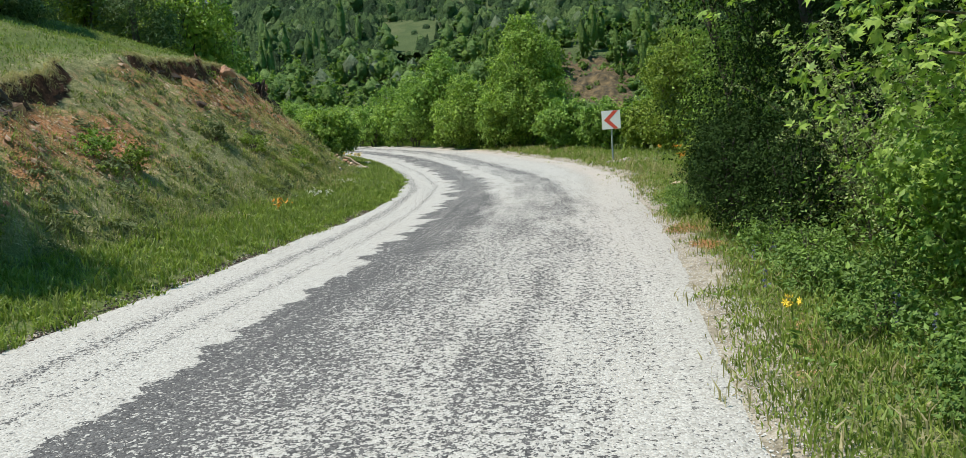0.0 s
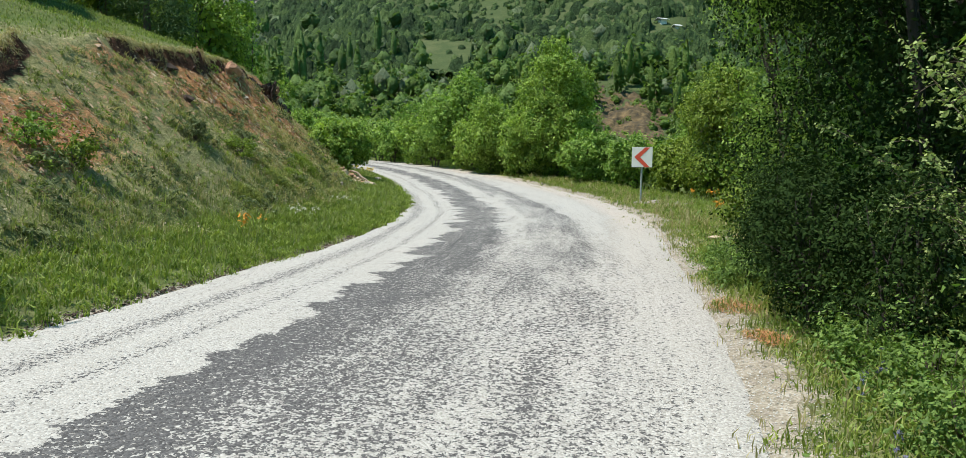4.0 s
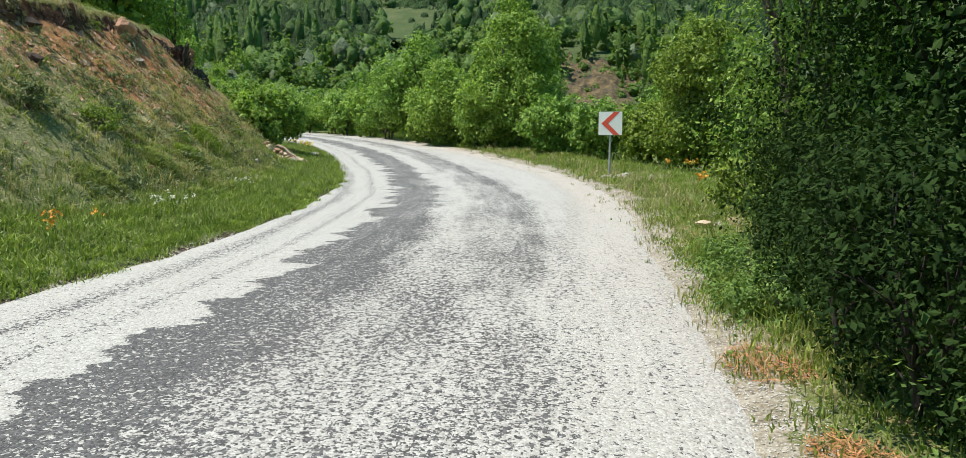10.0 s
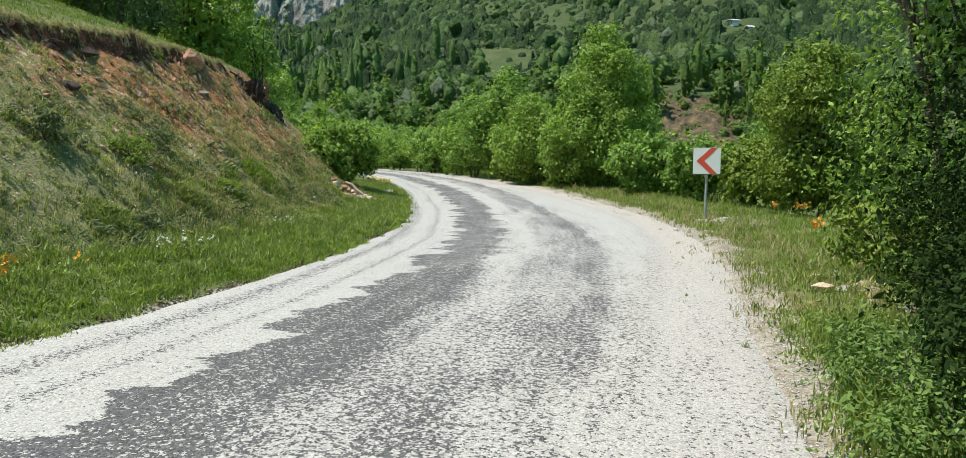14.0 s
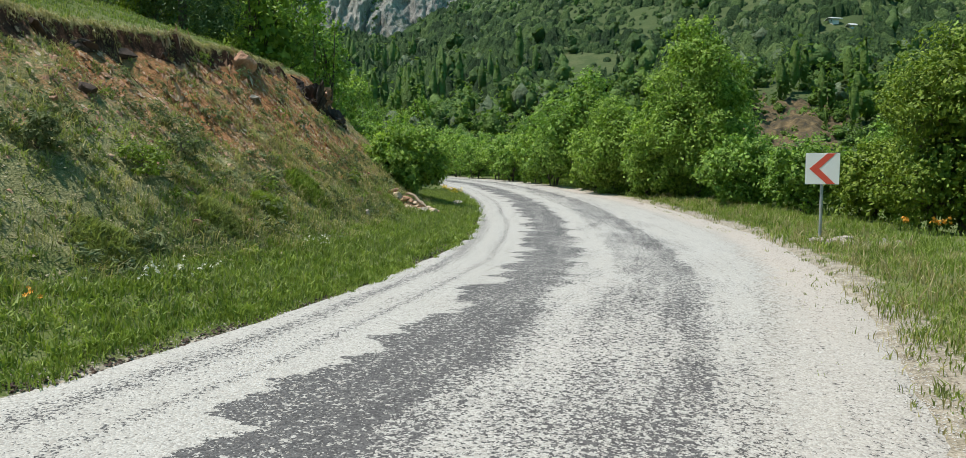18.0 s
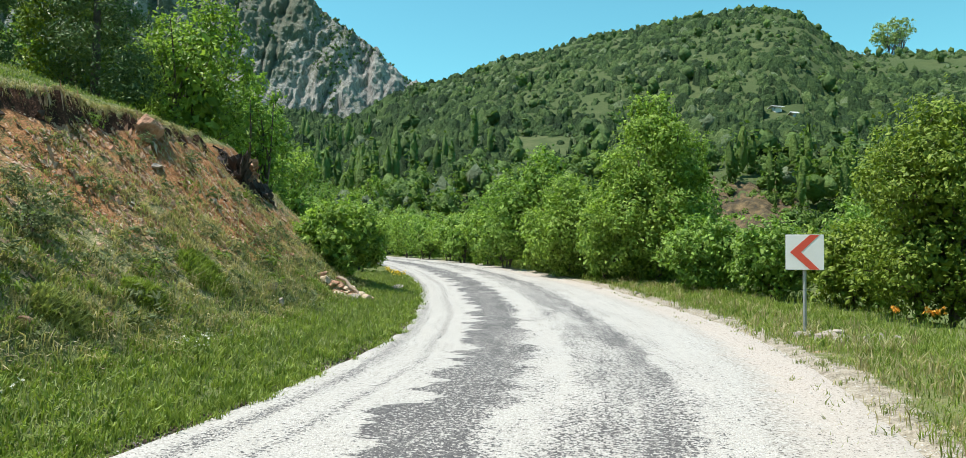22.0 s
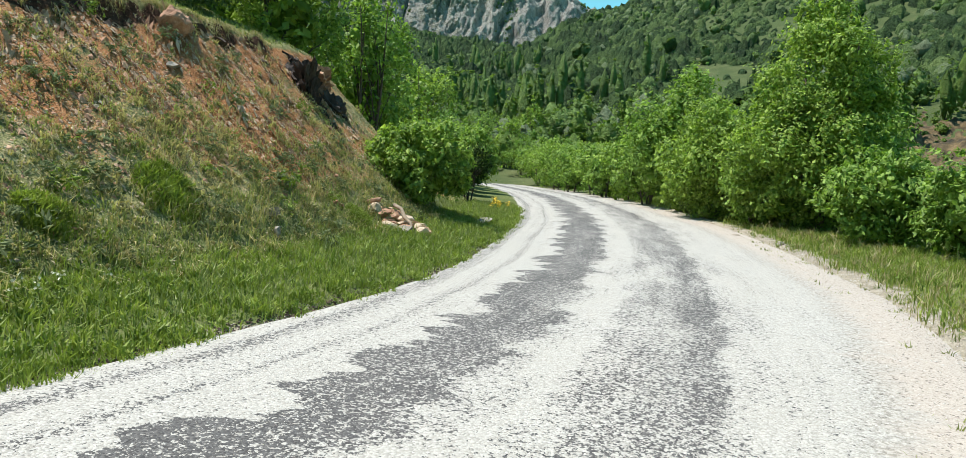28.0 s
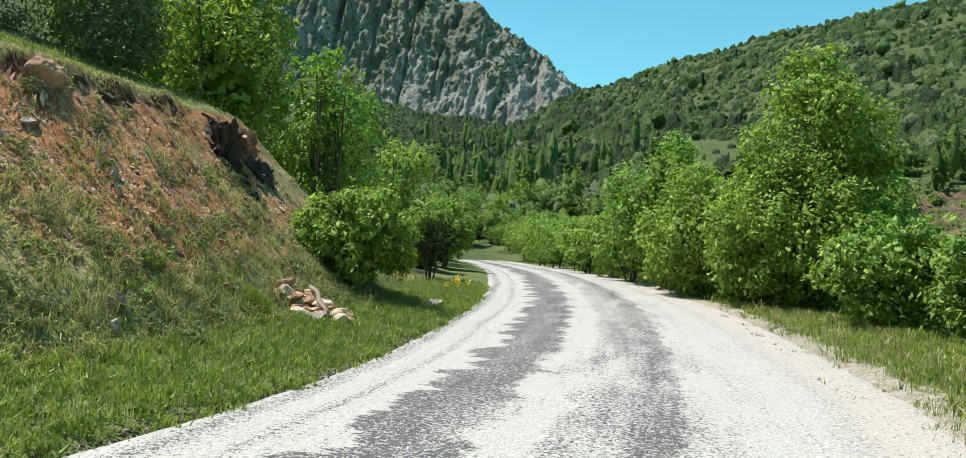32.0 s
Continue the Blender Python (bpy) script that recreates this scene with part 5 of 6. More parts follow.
def scatter_chips():
    gen = np.random.default_rng(600)
    n = 46000
    x, y, d, yc = on_road_grid(gen, n, 7, 32, 1.8, 6.2, -1)
    ls, _ = scarp_at(yc)
    keep = gen.random(n) < smooth(.15, .6, (d - 1.75) / (ls - 1.75)) * (d < ls) * smooth(-.7, .2, fbm(x * .8, y * .8, 41, 3) + .15) * np.interp(yc, [8, 12, 13.5, 16, 19, 23], [.8, .6, .15, .1, .5, 1])
    x, y = x[keep], y[keep]
    for share, material, big, label in ((slice(0, None, 2), ROCK_RED, .075, "reddish broken pebbles on the bare soil of the bank"), (slice(1, None, 4), ROCK_PALE, .055, "pale broken pebbles on the bare soil of the bank"),
                                        (slice(3, None, 4), ROCK_OCHRE, .075, "ochre flakes of stone on the bare soil of the bank")):
        chips("bank_pebbles", x[share], y[share], land(x[share], y[share]) - .004, gen.uniform(.4, 1, len(x[share])) ** 3 * big, gen, material, label, True)
    n = 26000
    yc = 3 + 22 * gen.random(n) ** 1.4
    u = gen.uniform(-2.75, 2.95, n)
    k = ((yc + 40) / .2).astype(int)
    x, y = CX[k] + u * TY[k], yc - u * TX[k]
    z = road_z(yc) + .03 * (1 - (u / 3) ** 2) - .02 + .008 * fbm(x * 2, y * 2, 5) - .004
    keep = gen.random(n) < np.where((u > -1.1) & (u < -.1), .25, np.where(np.abs(u) > 1.9, 1.0, .5))
    chips("road_chippings", x[keep], y[keep], z[keep], gen.uniform(.006, .014, keep.sum()), gen, CHIP, "loose pale limestone chippings on the road")
    n = 9000
    x, y, d, yc = on_road_grid(gen, n, 14, 36, -1.1, .25, 1)
    u, yl = lateral(x, y)
    z = np.maximum(road_z(yl) + .03 * (1 - (u / 3) ** 2) - .024, land(x, y) - .002)
    chips("shoulder_gravel", x, y, z, gen.uniform(.35, 1, n) ** 3 * .022, gen, CHIP, "loose pebbles on the sandy shoulder of the road")
    n = 9000
    x, y, d, yc = on_road_grid(gen, n, 3, 34, -.35, .55, 1)
    chips("shoulder_gravel", x, y, land(x, y) + .0, gen.uniform(.006, .02, n), gen, ROCK, "beige gravel along the outer edge of the road")
    n = 17000
    x, y, d, yc = on_road_grid(gen, n, 3, 18, -.15, .6, 1)
    keep = gen.random(n) < smooth(.6, .0, d + .2 * fbm(x * 1.5, y * 1.5, 73, 3))
    x, y = x[keep], y[keep]
    chips("shoulder_gravel", x, y, land(x, y) + .004, gen.uniform(.004, .010, len(x)), gen, CHIP, "pale chippings strewn over the edge of the verge")
    n = 5000
    yc = gen.uniform(3, 36, n)
    k = ((yc + 40) / .2).astype(int)
    u = -(left_edge(yc) + gen.normal(.02, .06, n))
    x, y = CX[k] + u * TY[k], yc - u * TX[k]
    chips("edge_crumbs", x, y, land(x, y) + .004, gen.uniform(.008, .03, n), gen, EARTH_DARK, "dark crumbs of earth along the inner edge of the road")
    x, y, d, yc = on_road_grid(gen, 3500, 4, 34, -.2, .15, -1)
    chips("shoulder_gravel", x, y, land(x, y), gen.uniform(.008, .02, len(x)), gen, ROCK, "pale gravel along the foot of the verge")


CHIP = speckled("limestone_chip", [(.3, (.40, .38, .35)), (.7, (.62, .60, .565))], 30, 0, .85)
scatter_chips()

# ---- road sign ----
WHITE = speckled("sign_white", [(.3, (.80, .80, .77)), (.7, (.90, .89, .86))], 2.0, 0, 0.4)
RED = speckled("sign_red", [(.3, (.68, .075, .045)), (.7, (.78, .12, .07))], 3.0, 0, 0.4)
STEEL = speckled("galvanised_steel", [(.3, (.30, .33, .34)), (.7, (.50, .53, .54))], 8.0, 0, 0.45, 60, 0.6)


def box(bm, cx, cy, cz, sx, sy, sz, bevel=0.0):
    r = bmesh.ops.create_cube(bm, size=1, matrix=Matrix.Translation((cx, cy, cz)) @ Matrix.Diagonal((sx, sy, sz, 1)))
    if bevel:
        bmesh.ops.bevel(bm, geom=list({e for v in r["verts"] for e in v.link_edges}), offset=bevel, segments=2, affect="EDGES")


def build_sign(x, y, yaw):
    root = new("road_sign")
    root.matrix_world = pose(x, y, ground_z(x, y) - 0.02, 0, 0, yaw)
    bm = bmesh.new()
    box(bm, 0, 0, 1.43, 0.61, 0.012, 0.61, 0.004)
    panel = part("panel", bm, WHITE, root, "white square sheet-metal panel")
    bm = bmesh.new()
    h = 0.30
    pts = [(-.235, 0), (.085, h), (.235, h), (-.06, 0), (.235, -h), (.085, -h)]
    front = [bm.verts.new((px, -0.0095, 1.43 + pz)) for px, pz in pts]
    back = [bm.verts.new((px, -0.0065, 1.43 + pz)) for px, pz in pts]
    bm.faces.new([front[0], front[3], front[2], front[1]])
    bm.faces.new([front[0], front[5], front[4], front[3]])
    for i in range(6):
        j = (i + 1) % 6
        bm.faces.new([front[i], front[j], back[j], back[i]])
    part("chevron", bm, RED, panel, "red arrow pointing along the bend")
    bm = bmesh.new()
    for sx, sz, lx, lz in ((0, .3, .61, .016), (0, -.3, .61, .016), (.3, 0, .016, .585), (-.3, 0, .016, .585)):
        box(bm, sx, 0.014, 1.43 + sz, lx, 0.016, lz)
    part("rim", bm, STEEL, panel)
    bm = bmesh.new()
    bmesh.ops.create_cone(bm, cap_ends=True, segments=16, radius1=0.03, radius2=0.03, depth=1.9, matrix=Matrix.Translation((0, 0.055, 0.75)))
    post = part("post", bm, STEEL, root, "grey galvanised steel post")
    for z in (1.25, 1.6):
        bm = bmesh.new()
        box(bm, 0, 0.055, z, 0.075, 0.078, 0.03, 0.003)
        part("clamp", bm, STEEL, post)
    return tagged(root, "white square sign with a red left-pointing chevron on a steel post", "road sign")


build_sign(3.72, 25.5, -6)

# ---- mountain ----
def crag_material():
    """Weathered grey limestone with dark cracks, pale fresh faces and thin green growth."""
    m, tree, bsdf = nodes_of("grey_crag")
    co = tree.nodes.new("ShaderNodeTexCoord").outputs["Object"]
    mp = add(tree, "ShaderNodeMapping", Scale=(1, 1, .28), Rotation=(0, .35, 0))
    tree.links.new(co, mp.inputs["Vector"])
    big, mid, small = noise_of(tree, mp.outputs["Vector"], .03, 4.0), noise_of(tree, mp.outputs["Vector"], .22, 5.0, .65), noise_of(tree, mp.outputs["Vector"], .8, 4.0, .7)
    fac = math_node(tree, "ADD", math_node(tree, "MULTIPLY", big, .25), math_node(tree, "ADD", math_node(tree, "MULTIPLY", mid, .45), math_node(tree, "MULTIPLY", small, .3)))
    col = ramp(tree, fac, [(.36, (.07, .068, .062)), (.43, (.20, .192, .172)), (.52, (.36, .342, .30)), (.64, (.52, .49, .43))])
    growth = math_node(tree, "ADD", math_node(tree, "MULTIPLY", noise_of(tree, co, .02, 3.0), .6), math_node(tree, "MULTIPLY", noise_of(tree, co, .4, 3.0, .7), .4))
    side = tree.nodes.new("ShaderNodeSeparateXYZ")
    tree.links.new(co, side.inputs[0])
    growth = math_node(tree, "ADD", growth, ramp(tree, math_node(tree, "MULTIPLY", side.outputs["X"], -1 / 500), [(.50, 0.0), (.66, .10)]))      # the western face is overgrown
    col = mix(tree, ramp(tree, growth, [(.54, 0.0), (.60, .75)]), col, (.10, .12, .06))
    tree.links.new(col, bsdf.inputs["Base Color"])
    bsdf.inputs["Roughness"].default_value = 0.95
    bump(tree, bsdf, math_node(tree, "ADD", mid, math_node(tree, "MULTIPLY", small, .5)), 1.0, 6.0)
    return m


MOUNTAIN = crag_material()


def facets(x, y, seed):
    """Angular rock: at every place the highest of the sloping three-sided pyramids around it."""
    ix, iy = np.floor(x), np.floor(y)
    best = np.full(np.shape(x), -9.0)
    for di in (-1, 0, 1):
        for dj in (-1, 0, 1):
            cx, cy = ix + di, iy + dj
            dx, dy = x - cx - lattice(cx, cy, seed), y - cy - lattice(cx, cy, seed + 1)
            a = 6.28 * lattice(cx, cy, seed + 2)
            slope = [np.cos(a + k * 2.1) * dx + np.sin(a + k * 2.1) * dy for k in range(3)]
            best = np.maximum(best, .7 * lattice(cx, cy, seed + 3) - 1.1 * np.maximum(np.maximum(slope[0], slope[1]), slope[2]))
    return best


def build_mountain():
    az = np.radians(np.linspace(-52, -15.5, 390))
    v = np.linspace(0, 1, 175)
    A, V = np.meshgrid(az, v)
    top = np.interp(np.degrees(A), [-95, -70, -50, -43, -36, -29, -26, -23, -19.5, -17, -15.5], [.4, .55, .68, .575, .455, .372, .335, .296, .25, .21, .16])
    p, q = A * 560, V * top * 640
    lean, bed = p - .15 * q, q + .3 * p              # upright fins, and beds that dip to one side
    big, mid, small = facets(lean / 38, bed / 110, 81), facets(lean / 12 + 5, bed / 38, 85), facets(lean / 4.4, bed / 9, 89)
    gully = np.exp(-(fbm(lean / 42, bed / 260, 83, 3) / .07) ** 2) + .5 * np.exp(-(fbm(lean / 17 + 9, bed / 120, 87, 2) / .09) ** 2)
    r = 470 + 195 * V + 14 * fbm(p / 120, q / 100, 89, 2) - (10 * big + 5 * mid + 3.4 * small - 9 * gully + 4 * fbm(p / 6, q / 9, 86, 3)) * smooth(0.02, .25, V)
    z = q + (2.5 * mid + 1.5 * small) * smooth(0, .2, V) + 5 * fbm(p / 13, V * 0, 85, 3) * smooth(.8, 1, V)
    ids = np.arange(A.size).reshape(A.shape)
    f = np.stack([ids[:-1, :-1], ids[:-1, 1:], ids[1:, 1:], ids[1:, :-1]], -1).reshape(-1, 4)
    ob = mesh_object("mountain", np.stack([(r * np.sin(A)).ravel(), (20 + r * np.cos(A)).ravel(), z.ravel()], 1), f, MOUNTAIN, shade=False)
    return tagged(ob, "grey craggy limestone mountain above the wooded valley", "mountain"), r, z, A


mountain, MR, MZ, MA = build_mountain()


# ---- forest on the far slopes ----
def clump_tree(gen, kind, n):
    """A far tree, one metre high: a lumpy dense heart inside a loose coat of leaf clumps."""
    if kind == "poplar":
        lobes, size, (rx, cz, rz) = [(0, 0, .5, .11, .11, .5), (0, 0, .4, .14, .14, .38), (.04, 0, .25, .1, .1, .2)], .075, (.09, .46, .44)
    elif kind == "shrub":
        lobes, size, (rx, cz, rz) = heap(0, 0, .36, .5, .5, .4, 5, int(gen.integers(99)), .5), .17, (.38, .30, .36)
    else:
        lobes, size, (rx, cz, rz) = heap(0, 0, .52, .38, .38, .43, 6, int(gen.integers(99)), .5), .13, (.27, .5, .37)
    size *= (60 / n) ** .55
    p, d = lobe_points(lobes, n, gen, .85, 2, .10)
    v, f = leaves(p, d, size, gen, 0.1, 0.7, 0.45)
    rings = 4 if n < 30 else 5
    t = np.linspace(-1, 1, rings)
    v2, f2 = tube(np.c_[0 * t, 0 * t, cz + rz * t], rx * np.sqrt(np.maximum(1 - t * t, .03)), 5 if n < 30 else 6)
    v2 = (v2 - (0, 0, cz)) * (.74 if n > 50 else 1) + (0, 0, cz) + gen.normal(0, .13 * rx, v2.shape)
    return np.concatenate([v, v2]), np.concatenate([f, f2 + len(v)])


def forest(name, spots, kinds, material, label, n, seed, zs=None):
    gen = np.random.default_rng(seed)
    stock = {k: [clump_tree(gen, k, n) for _ in range(6)] for k in sorted(set(kinds))}
    vs, fs, off = [], [], 0
    zs = land(spots[:, 0], spots[:, 1]) if zs is None else zs
    for (x, y, h), z, kind in zip(spots, zs, kinds):
        v, f = stock[kind][gen.integers(6)]
        a = gen.uniform(0, 6.28)
        w = h * gen.uniform(.85, 1.25)
        c, s_ = math.cos(a) * w, math.sin(a) * w
        vs.append(np.c_[v[:, 0] * c - v[:, 1] * s_ + x, v[:, 0] * s_ + v[:, 1] * c + y, v[:, 2] * h + z - 0.06 * h])
        fs.append(f + off)
        off += len(v)
    return tagged(mesh_object(name, np.concatenate(vs), np.concatenate(fs), material), label, "trees", kind="stuff")


def canopy_material():
    """Woods seen from across the valley: each crown has its own tone, broken by bunches of leaves."""
    m, tree, bsdf = nodes_of("hillside_canopy")
    co = tree.nodes.new("ShaderNodeTexCoord").outputs["Object"]
    tone = add(tree, "ShaderNodeAttribute", attribute_name="tone").outputs["Fac"]
    bunch, wide = noise_of(tree, co, 1.7, 4.0, .75), noise_of(tree, co, .03, 4.0)
    fac = math_node(tree, "ADD", math_node(tree, "MULTIPLY", tone, .42), math_node(tree, "ADD", math_node(tree, "MULTIPLY", bunch, .7), math_node(tree, "MULTIPLY", wide, .35)))
    col = ramp(tree, fac, [(.40, (.014, .032, .013)), (.64, (.050, .094, .030)), (.84, (.102, .160, .048)), (1.0, (.17, .235, .075))])
    silver = math_node(tree, "GREATER_THAN", tone, .93)
    col = mix(tree, math_node(tree, "MULTIPLY", silver, .6), col, (.21, .26, .15))
    tree.links.new(col, bsdf.inputs["Base Color"])
    bsdf.inputs["Roughness"].default_value = 0.8
    bsdf.inputs["Specular IOR Level"].default_value = 0.15
    bump(tree, bsdf, bunch, 1.0, 1.4)
    return m


def crowns(x, y, cell, seed, low, high, wide, dens):
    """Height of the tallest crown over each place, and that crown's own number from 0 to 1."""
    ix, iy = np.floor(x / cell), np.floor(y / cell)
    best, own = np.zeros(x.shape), np.zeros(x.shape)
    for di in (-1, 0, 1):
        for dj in (-1, 0, 1):
            cx, cy = ix + di, iy + dj
            px, py = (cx + lattice(cx, cy, seed)) * cell, (cy + lattice(cx, cy, seed + 1)) * cell
            size = lattice(cx, cy, seed + 2)
            r = cell * wide * (.55 + .6 * size)
            q = 1 - ((x - px) ** 2 + (y - py) ** 2) / (r * r)
            h = (low + (high - low) * size) * np.sqrt(np.maximum(q, 0)) * (lattice(cx, cy, seed + 3) < dens)
            own = np.where(h > best, lattice(cx, cy, seed + 4), own)
            best = np.maximum(best, h)
    return best, own


def open_ground(az, el):
    """Places on the hillside that bear no trees: a meadow, the eroded slope, the house's yard."""
    return ((np.abs(az + 9.1) < 2.1 + 12 * (el - .155)) & (np.abs(el - .155) < .021)) | ((np.abs(az - 6.5) < 2.4) & (np.abs(el - .07) < .035)) | ((np.abs(az - 9.4) < 1.4) & (np.abs(el - .194) < .013))


def hillside_canopy():
    az, r = np.meshgrid(np.arange(-40, 25.5, .115), np.arange(119, 403, .75))
    x, y = r * np.sin(np.radians(az)), 20 + r * np.cos(np.radians(az))
    z = land(x, y)
    el = z / r
    dens = .38 + .85 * smooth(.245, .155, el) + .7 * fbm(x / 26, y / 26, 91, 4) + .35 * smooth(-10, -18, az)
    dens = np.where(open_ground(az, el), .05, dens)
    woods, own_w = crowns(x, y, 3.0, 911, .8, 2.3, .5, dens - .1)
    great, own_g = crowns(x, y, 7.0, 931, 1.6, 3.6, .42, .9 * dens - .42)
    scrub, own_s = crowns(x, y, 1.8, 921, .35, 1.15, .5, dens + .02)
    h, own = np.maximum(woods, scrub), np.where(woods > scrub, own_w, own_s)
    h, own = np.maximum(h, great), np.where(great > h, .55 * own_g, own)
    h = h * (1 + .6 * fbm(x / .8, y / .8, 93, 2)) - .5 * (h <= 0)
    ids = np.arange(az.size).reshape(az.shape)
    f = np.stack([ids[:-1, :-1], ids[:-1, 1:], ids[1:, 1:], ids[1:, :-1]], -1).reshape(-1, 4)
    ob = mesh_object("hillside_canopy", np.stack([x.ravel(), y.ravel(), (z + h).ravel()], 1), f[(h.ravel()[f] > 0).any(1)], canopy_material(), shade=False)
    ob.data.attributes.new("tone", "FLOAT", "POINT").data.foreach_set("value", own.astype(np.float32).ravel())
    return tagged(ob, "dense green woods and scrub covering the far hillside", "trees", kind="stuff")


hillside_canopy()


def scatter_forest():
    gen = np.random.default_rng(5)
    n = 19000
    az = gen.uniform(-58, 44, n)
    r = np.sqrt(gen.uniform(46 ** 2, 402 ** 2, n))
    r[:600] = gen.uniform(40, 130, 600)
    x, y = r * np.sin(np.radians(az)), 20 + r * np.cos(np.radians(az))
    u, yc = lateral(x, y)
    el = land(x, y) / r
    dens = 0.5 + 0.6 * smooth(.17, .05, el) + 0.5 * fbm(x / 40, y / 40, 91, 3) + 0.3 * (r < 120) + 0.4 * smooth(-12, -20, az) + .6 * (np.abs(az - 13) < 3.5) * (el < .15)
    keep = (gen.random(n) < dens) & ((np.abs(u) > 6.5) | (y > 104))
    keep &= ~open_ground(az, el) & ((az < 24) | (gen.random(n) < .2)) & ((az < 22) | (r > 60))
    x, y, az, r, el = x[keep], y[keep], az[keep], r[keep], el[keep]
    m = len(x)
    roll = gen.random(m)
    tall = smooth(.0, .5, fbm(x / 30, y / 30, 95, 2)) * (el < .16)
    kinds = np.where(roll < .5 * tall, "poplar", np.where(roll > .62 - .25 * (el > .15), "shrub", "tree"))
    h = np.where(kinds == "poplar", gen.uniform(7, 11, m), np.where(kinds == "shrub", gen.uniform(1.6, 3.4, m), gen.uniform(3.2, 6.5, m)))
    h = np.where(r < 75, h * 0.75, np.where(r > 215, h * .72, h))
    # between the valley floor and the crest single trees stand out of the canopy
    stay = (r < 122) | (r > 372) | (kinds == "poplar") | (gen.random(m) < .16)
    h = np.where((np.abs(az - 5) < 9) & (r < 95), np.minimum(h, 1.9), h)
    top = el + .8 * h / r
    hide = ((np.abs(az - 6.4) < 3.2) & (el < .075) & (top > .055)) | ((np.abs(az + 9.1) < 2.0) & (el < .138) & (top > .136))
    hide |= (np.abs(az - 9.4) < 1.5) & (el < .204) & (top > .188)
    h = np.where(hide, h * .3, h)
    x, y, h, r, kinds = x[stay], y[stay], h[stay], r[stay], kinds[stay]
    m = len(x)
    spots = np.stack([x, y, h], 1)
    grey = (gen.random(m) < .08) & (kinds != "poplar")
    close = r < 120
    middle = (r < 230) & ~close
    light = (gen.random(m) < .36) | (kinds == "poplar")
    for sel, mat, label, count, seed, name in ((close & ~grey & light, LEAF_WOOD, "green woodland on the valley floor", 76, 1, "woodland"), (close & ~grey & ~light, LEAF_HILL, "dark green woodland on the valley floor", 76, 4, "woodland"),
                                               (middle & ~grey & light, LEAF_HILL, "light green trees on the lower hillside", 22, 6, "hillside_wood"), (middle & ~grey & ~light, LEAF_FAR, "trees and scrub on the lower hillside", 22, 7, "hillside_wood"),
                                               (~close & ~middle & ~grey & light, LEAF_HILL, "scattered light green trees on the far hillside", 16, 9, "hillside_wood"), (~close & ~middle & ~grey & ~light, LEAF_FAR, "scattered trees and scrub on the far hillside", 16, 2, "hillside_wood"),
                                               (grey, LEAF_GREY, "grey-green willows among the woodland", 28, 3, "willow_scrub")):
        forest(name, spots[sel], kinds[sel], mat, label, count, seed)
    # low scrub below the bare slope
    q = 700
    a, rr_ = np.radians(gen.uniform(-6, 20, q)), gen.uniform(44, 105, q)
    ok = (np.abs(np.degrees(a) - 6.5) > 3.3) | (rr_ < 58) | (gen.random(q) < .5)
    a, rr_ = a[ok], rr_[ok]
    q = len(a)
    px, py = rr_ * np.sin(a), 20 + rr_ * np.cos(a)
    forest("low_scrub", np.stack([px, py, gen.uniform(1.0, 2.4, q)], 1), np.full(q, "shrub"), LEAF_WOOD, "low green scrub below the bare slope", 60, 12)
    # scrub clinging to the mountain
    k = gen.integers(0, MR.size, 4200)
    R_, Z_, A_ = MR.ravel()[k], MZ.ravel()[k], MA.ravel()[k]
    ok = fbm(A_ * 24, Z_ / 60, 97, 3) + .5 * smooth(120, 60, Z_) + .45 * smooth(-.47, -.6, A_) > .18
    R_, Z_, A_ = R_[ok], Z_[ok], A_[ok]
    sp = np.stack([R_ * np.sin(A_), 20 + R_ * np.cos(A_), gen.uniform(1.2, 3.6, len(A_))], 1)
    forest("mountain_scrub", sp, np.full(len(sp), "shrub"), LEAF_FAR, "dark scrub clinging to the mountain", 6, 8, Z_)


scatter_forest()
lone = (392 * math.sin(radians(16.1)), 20 + 392 * math.cos(radians(16.1)))
tree("ridge_tree", *lone, 27, heap(0, 0, 18, 11, 11, 8, 26, 900, .3), LEAF_PALE, 2400, 1.1, "tall pale grey-green tree alone on the ridge", "tree", 0.5, 5, 901, 0.5, 40)

# bare eroded slope above the valley floor
BARE = speckled("bare_earth", [(.36, (.026, .020, .010)), (.47, (.076, .053, .023)), (.56, (.128, .087, .038)), (.68, (.21, .145, .066))], 0.6, 0.8, 0.95, 2.5)


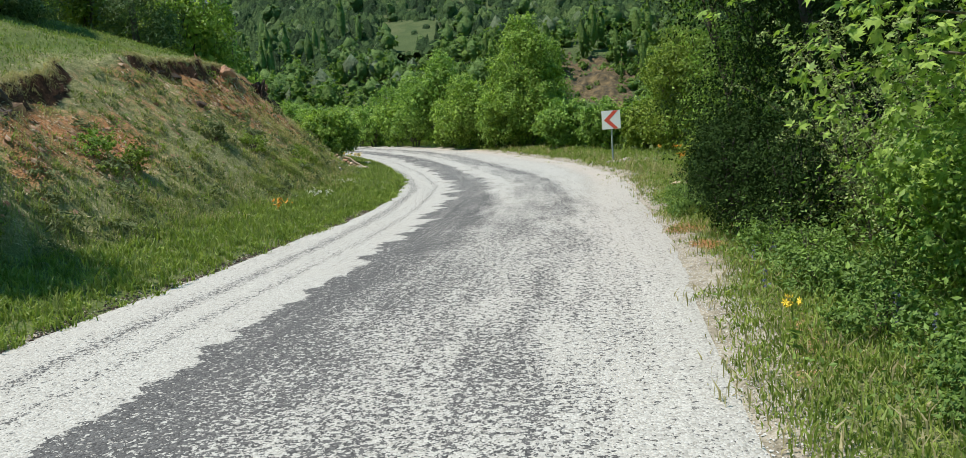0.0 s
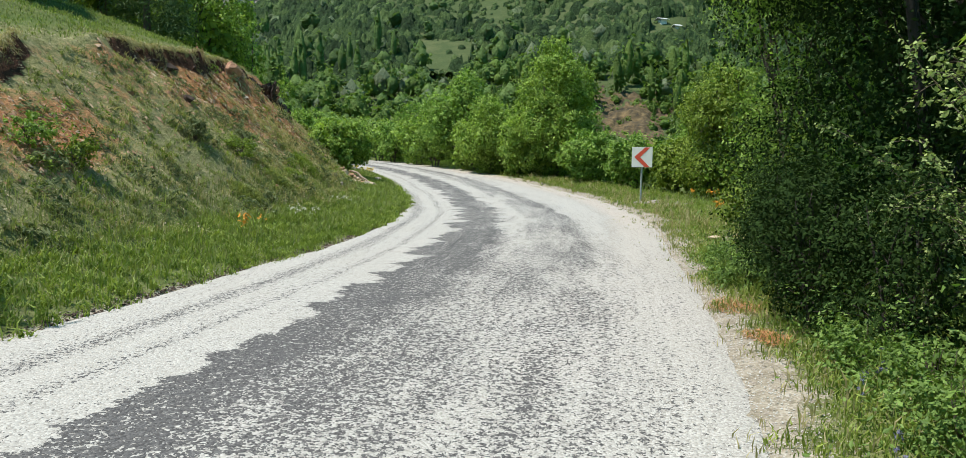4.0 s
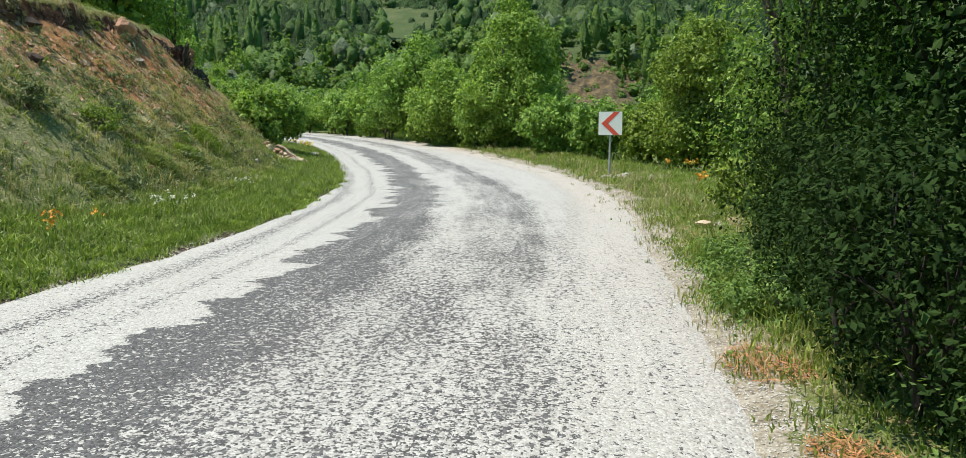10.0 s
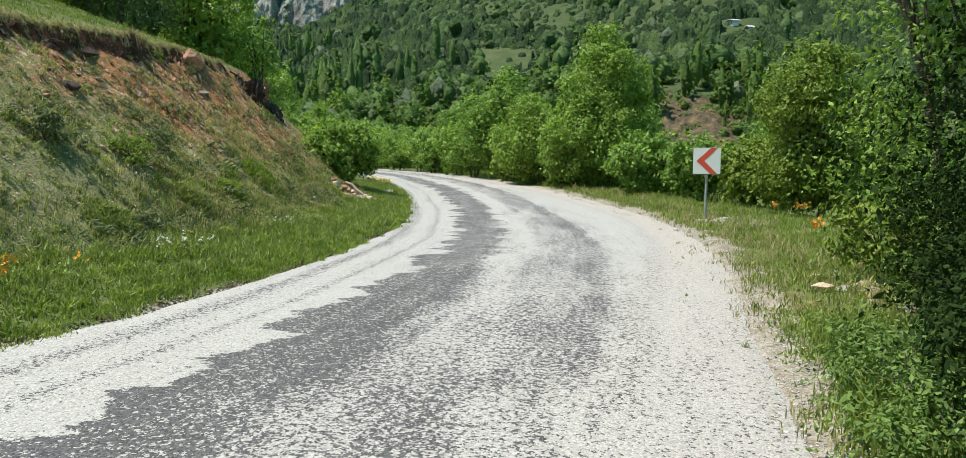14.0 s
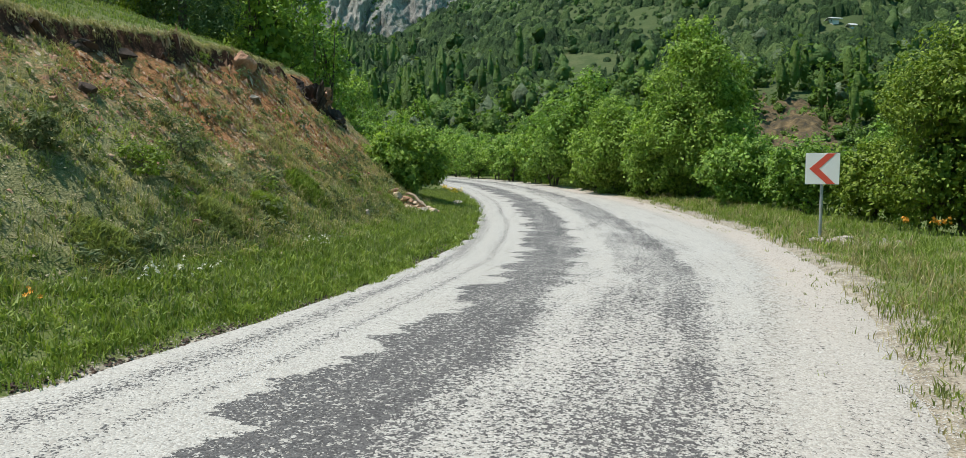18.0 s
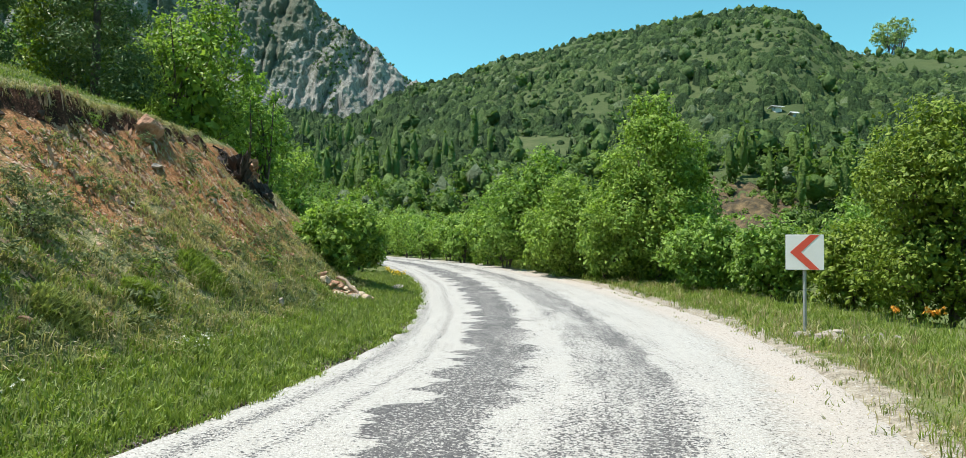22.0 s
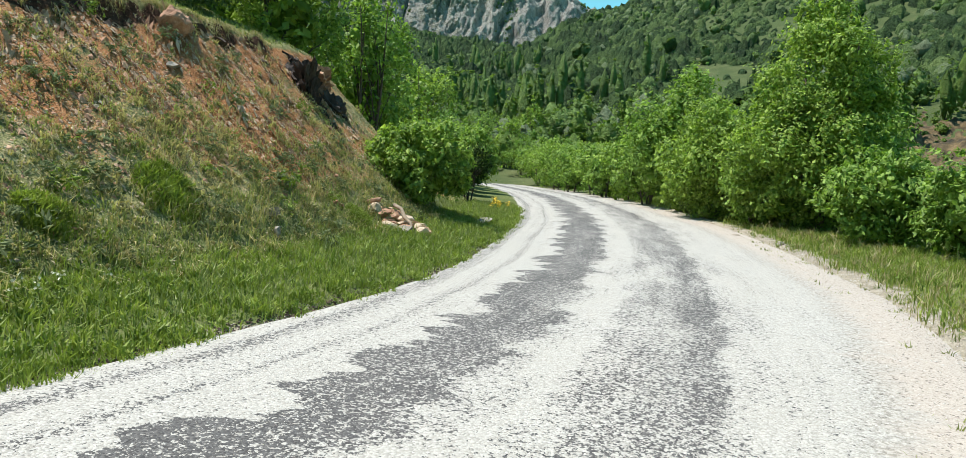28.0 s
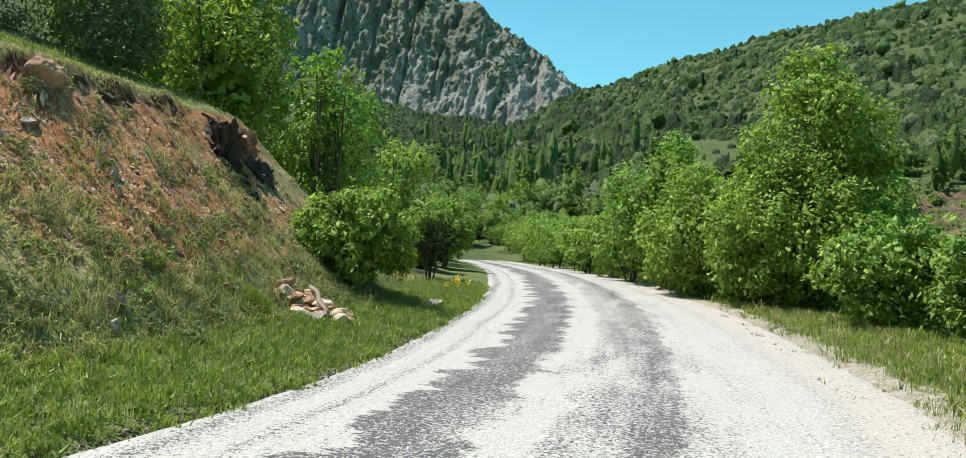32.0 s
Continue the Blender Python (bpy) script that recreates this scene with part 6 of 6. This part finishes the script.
def bare_slope():
    a = np.radians(np.linspace(3.0, 11.2, 100))
    rr = np.arange(60.0, 330, 1.2)
    line = np.array([land(q * np.sin(6.6 / 57.3) + 0 * rr[:1], 20 + q * np.cos(6.6 / 57.3) + 0 * rr[:1])[0] / q for q in rr])
    r0, r1 = rr[np.argmax(line > .028)], rr[np.argmax(line > .120)]
    A, R_ = np.meshgrid(a, np.linspace(r0, r1, 90))
    t = (R_ - r0) / (r1 - r0)
    x, y = R_ * np.sin(A), 20 + R_ * np.cos(A)
    inside = np.minimum(np.minimum(t, 1 - t) * 3.2, np.minimum(A - a[0], a[-1] - A) / (a[-1] - a[0]) * 3.6) - .45 + .95 * fbm(x / 5, y / 12, 99, 4)
    z = land(x, y) + np.clip(inside, -.6, 1) * 1.2 + .9 * fbm(x / 2.2, y / 4, 98, 4) + .5 * np.abs(fbm(x / 1.1, y / 3, 96, 3))
    ids = np.arange(A.size).reshape(A.shape)
    f = np.stack([ids[:-1, :-1], ids[:-1, 1:], ids[1:, 1:], ids[1:, :-1]], -1).reshape(-1, 4)
    return tagged(mesh_object("bare_slope", np.stack([x.ravel(), y.ravel(), z.ravel()], 1), f, BARE), "bare brown eroded earth slope below the woods", "slope", kind="structure")


bare_slope()

# ---- small house on the hillside ----
PLASTER = speckled("white_plaster", [(.3, (.66, .65, .62)), (.7, (.80, .79, .76))], 0.8, 0, 0.9)
TIN = speckled("tin_roof", [(.3, (.50, .50, .49)), (.7, (.68, .67, .65))], 0.6, 0, 0.5)
GLASS_DARK = speckled("dark_window", [(.3, (.03, .035, .04)), (.7, (.06, .07, .08))], 1.0, 0, 0.2)


def house(az, el, w, dep, h, label, name):
    rr = np.arange(120.0, 390, 1.0)
    q = np.array([land(np.array([r * math.sin(az / 57.3)]), np.array([20 + r * math.cos(az / 57.3)]))[0] / r for r in rr])
    r = rr[np.argmax(q > el)]
    x, y = r * math.sin(az / 57.3), 20 + r * math.cos(az / 57.3)
    root = new(name)
    root.matrix_world = pose(x, y, ground_z(x, y) - .6, 0, 0, -az - 55)
    bm = bmesh.new()
    box(bm, 0, 0, (h + .6) / 2, w, dep, h + .6)
    part("wall", bm, PLASTER, root)
    bm = bmesh.new()
    pts = [(-w / 2 - .5, h + .55), (0, h + 1.0), (w / 2 + .5, h + .55), (w / 2 + .5, h + .45), (0, h + .9), (-w / 2 - .5, h + .45)]
    a = [bm.verts.new((px, -dep / 2 - .5, pz)) for px, pz in pts]
    b = [bm.verts.new((px, dep / 2 + .5, pz)) for px, pz in pts]
    for i in range(6):
        bm.faces.new([a[i], a[(i + 1) % 6], b[(i + 1) % 6], b[i]])
    bm.faces.new([a[0], a[5], a[4], a[1]]), bm.faces.new([a[1], a[4], a[3], a[2]])
    bm.faces.new([b[1], b[4], b[5], b[0]]), bm.faces.new([b[2], b[3], b[4], b[1]])
    part("roof", bm, TIN, root, "pale sheet-metal roof")
    for sx in (-w / 4, w / 4):
        bm = bmesh.new()
        box(bm, sx, -dep / 2 - .03, .6 + h * .5, w * .12, .08, h * .4)
        part("window", bm, GLASS_DARK, root)
    return tagged(root, label, "house")


house(8.85, .200, 1.9, 1.5, .75, "small white house with a pale roof on the hillside", "house")
house(10.1, .191, 1.0, .8, .55, "little white outbuilding beside the hillside house", "outbuilding")
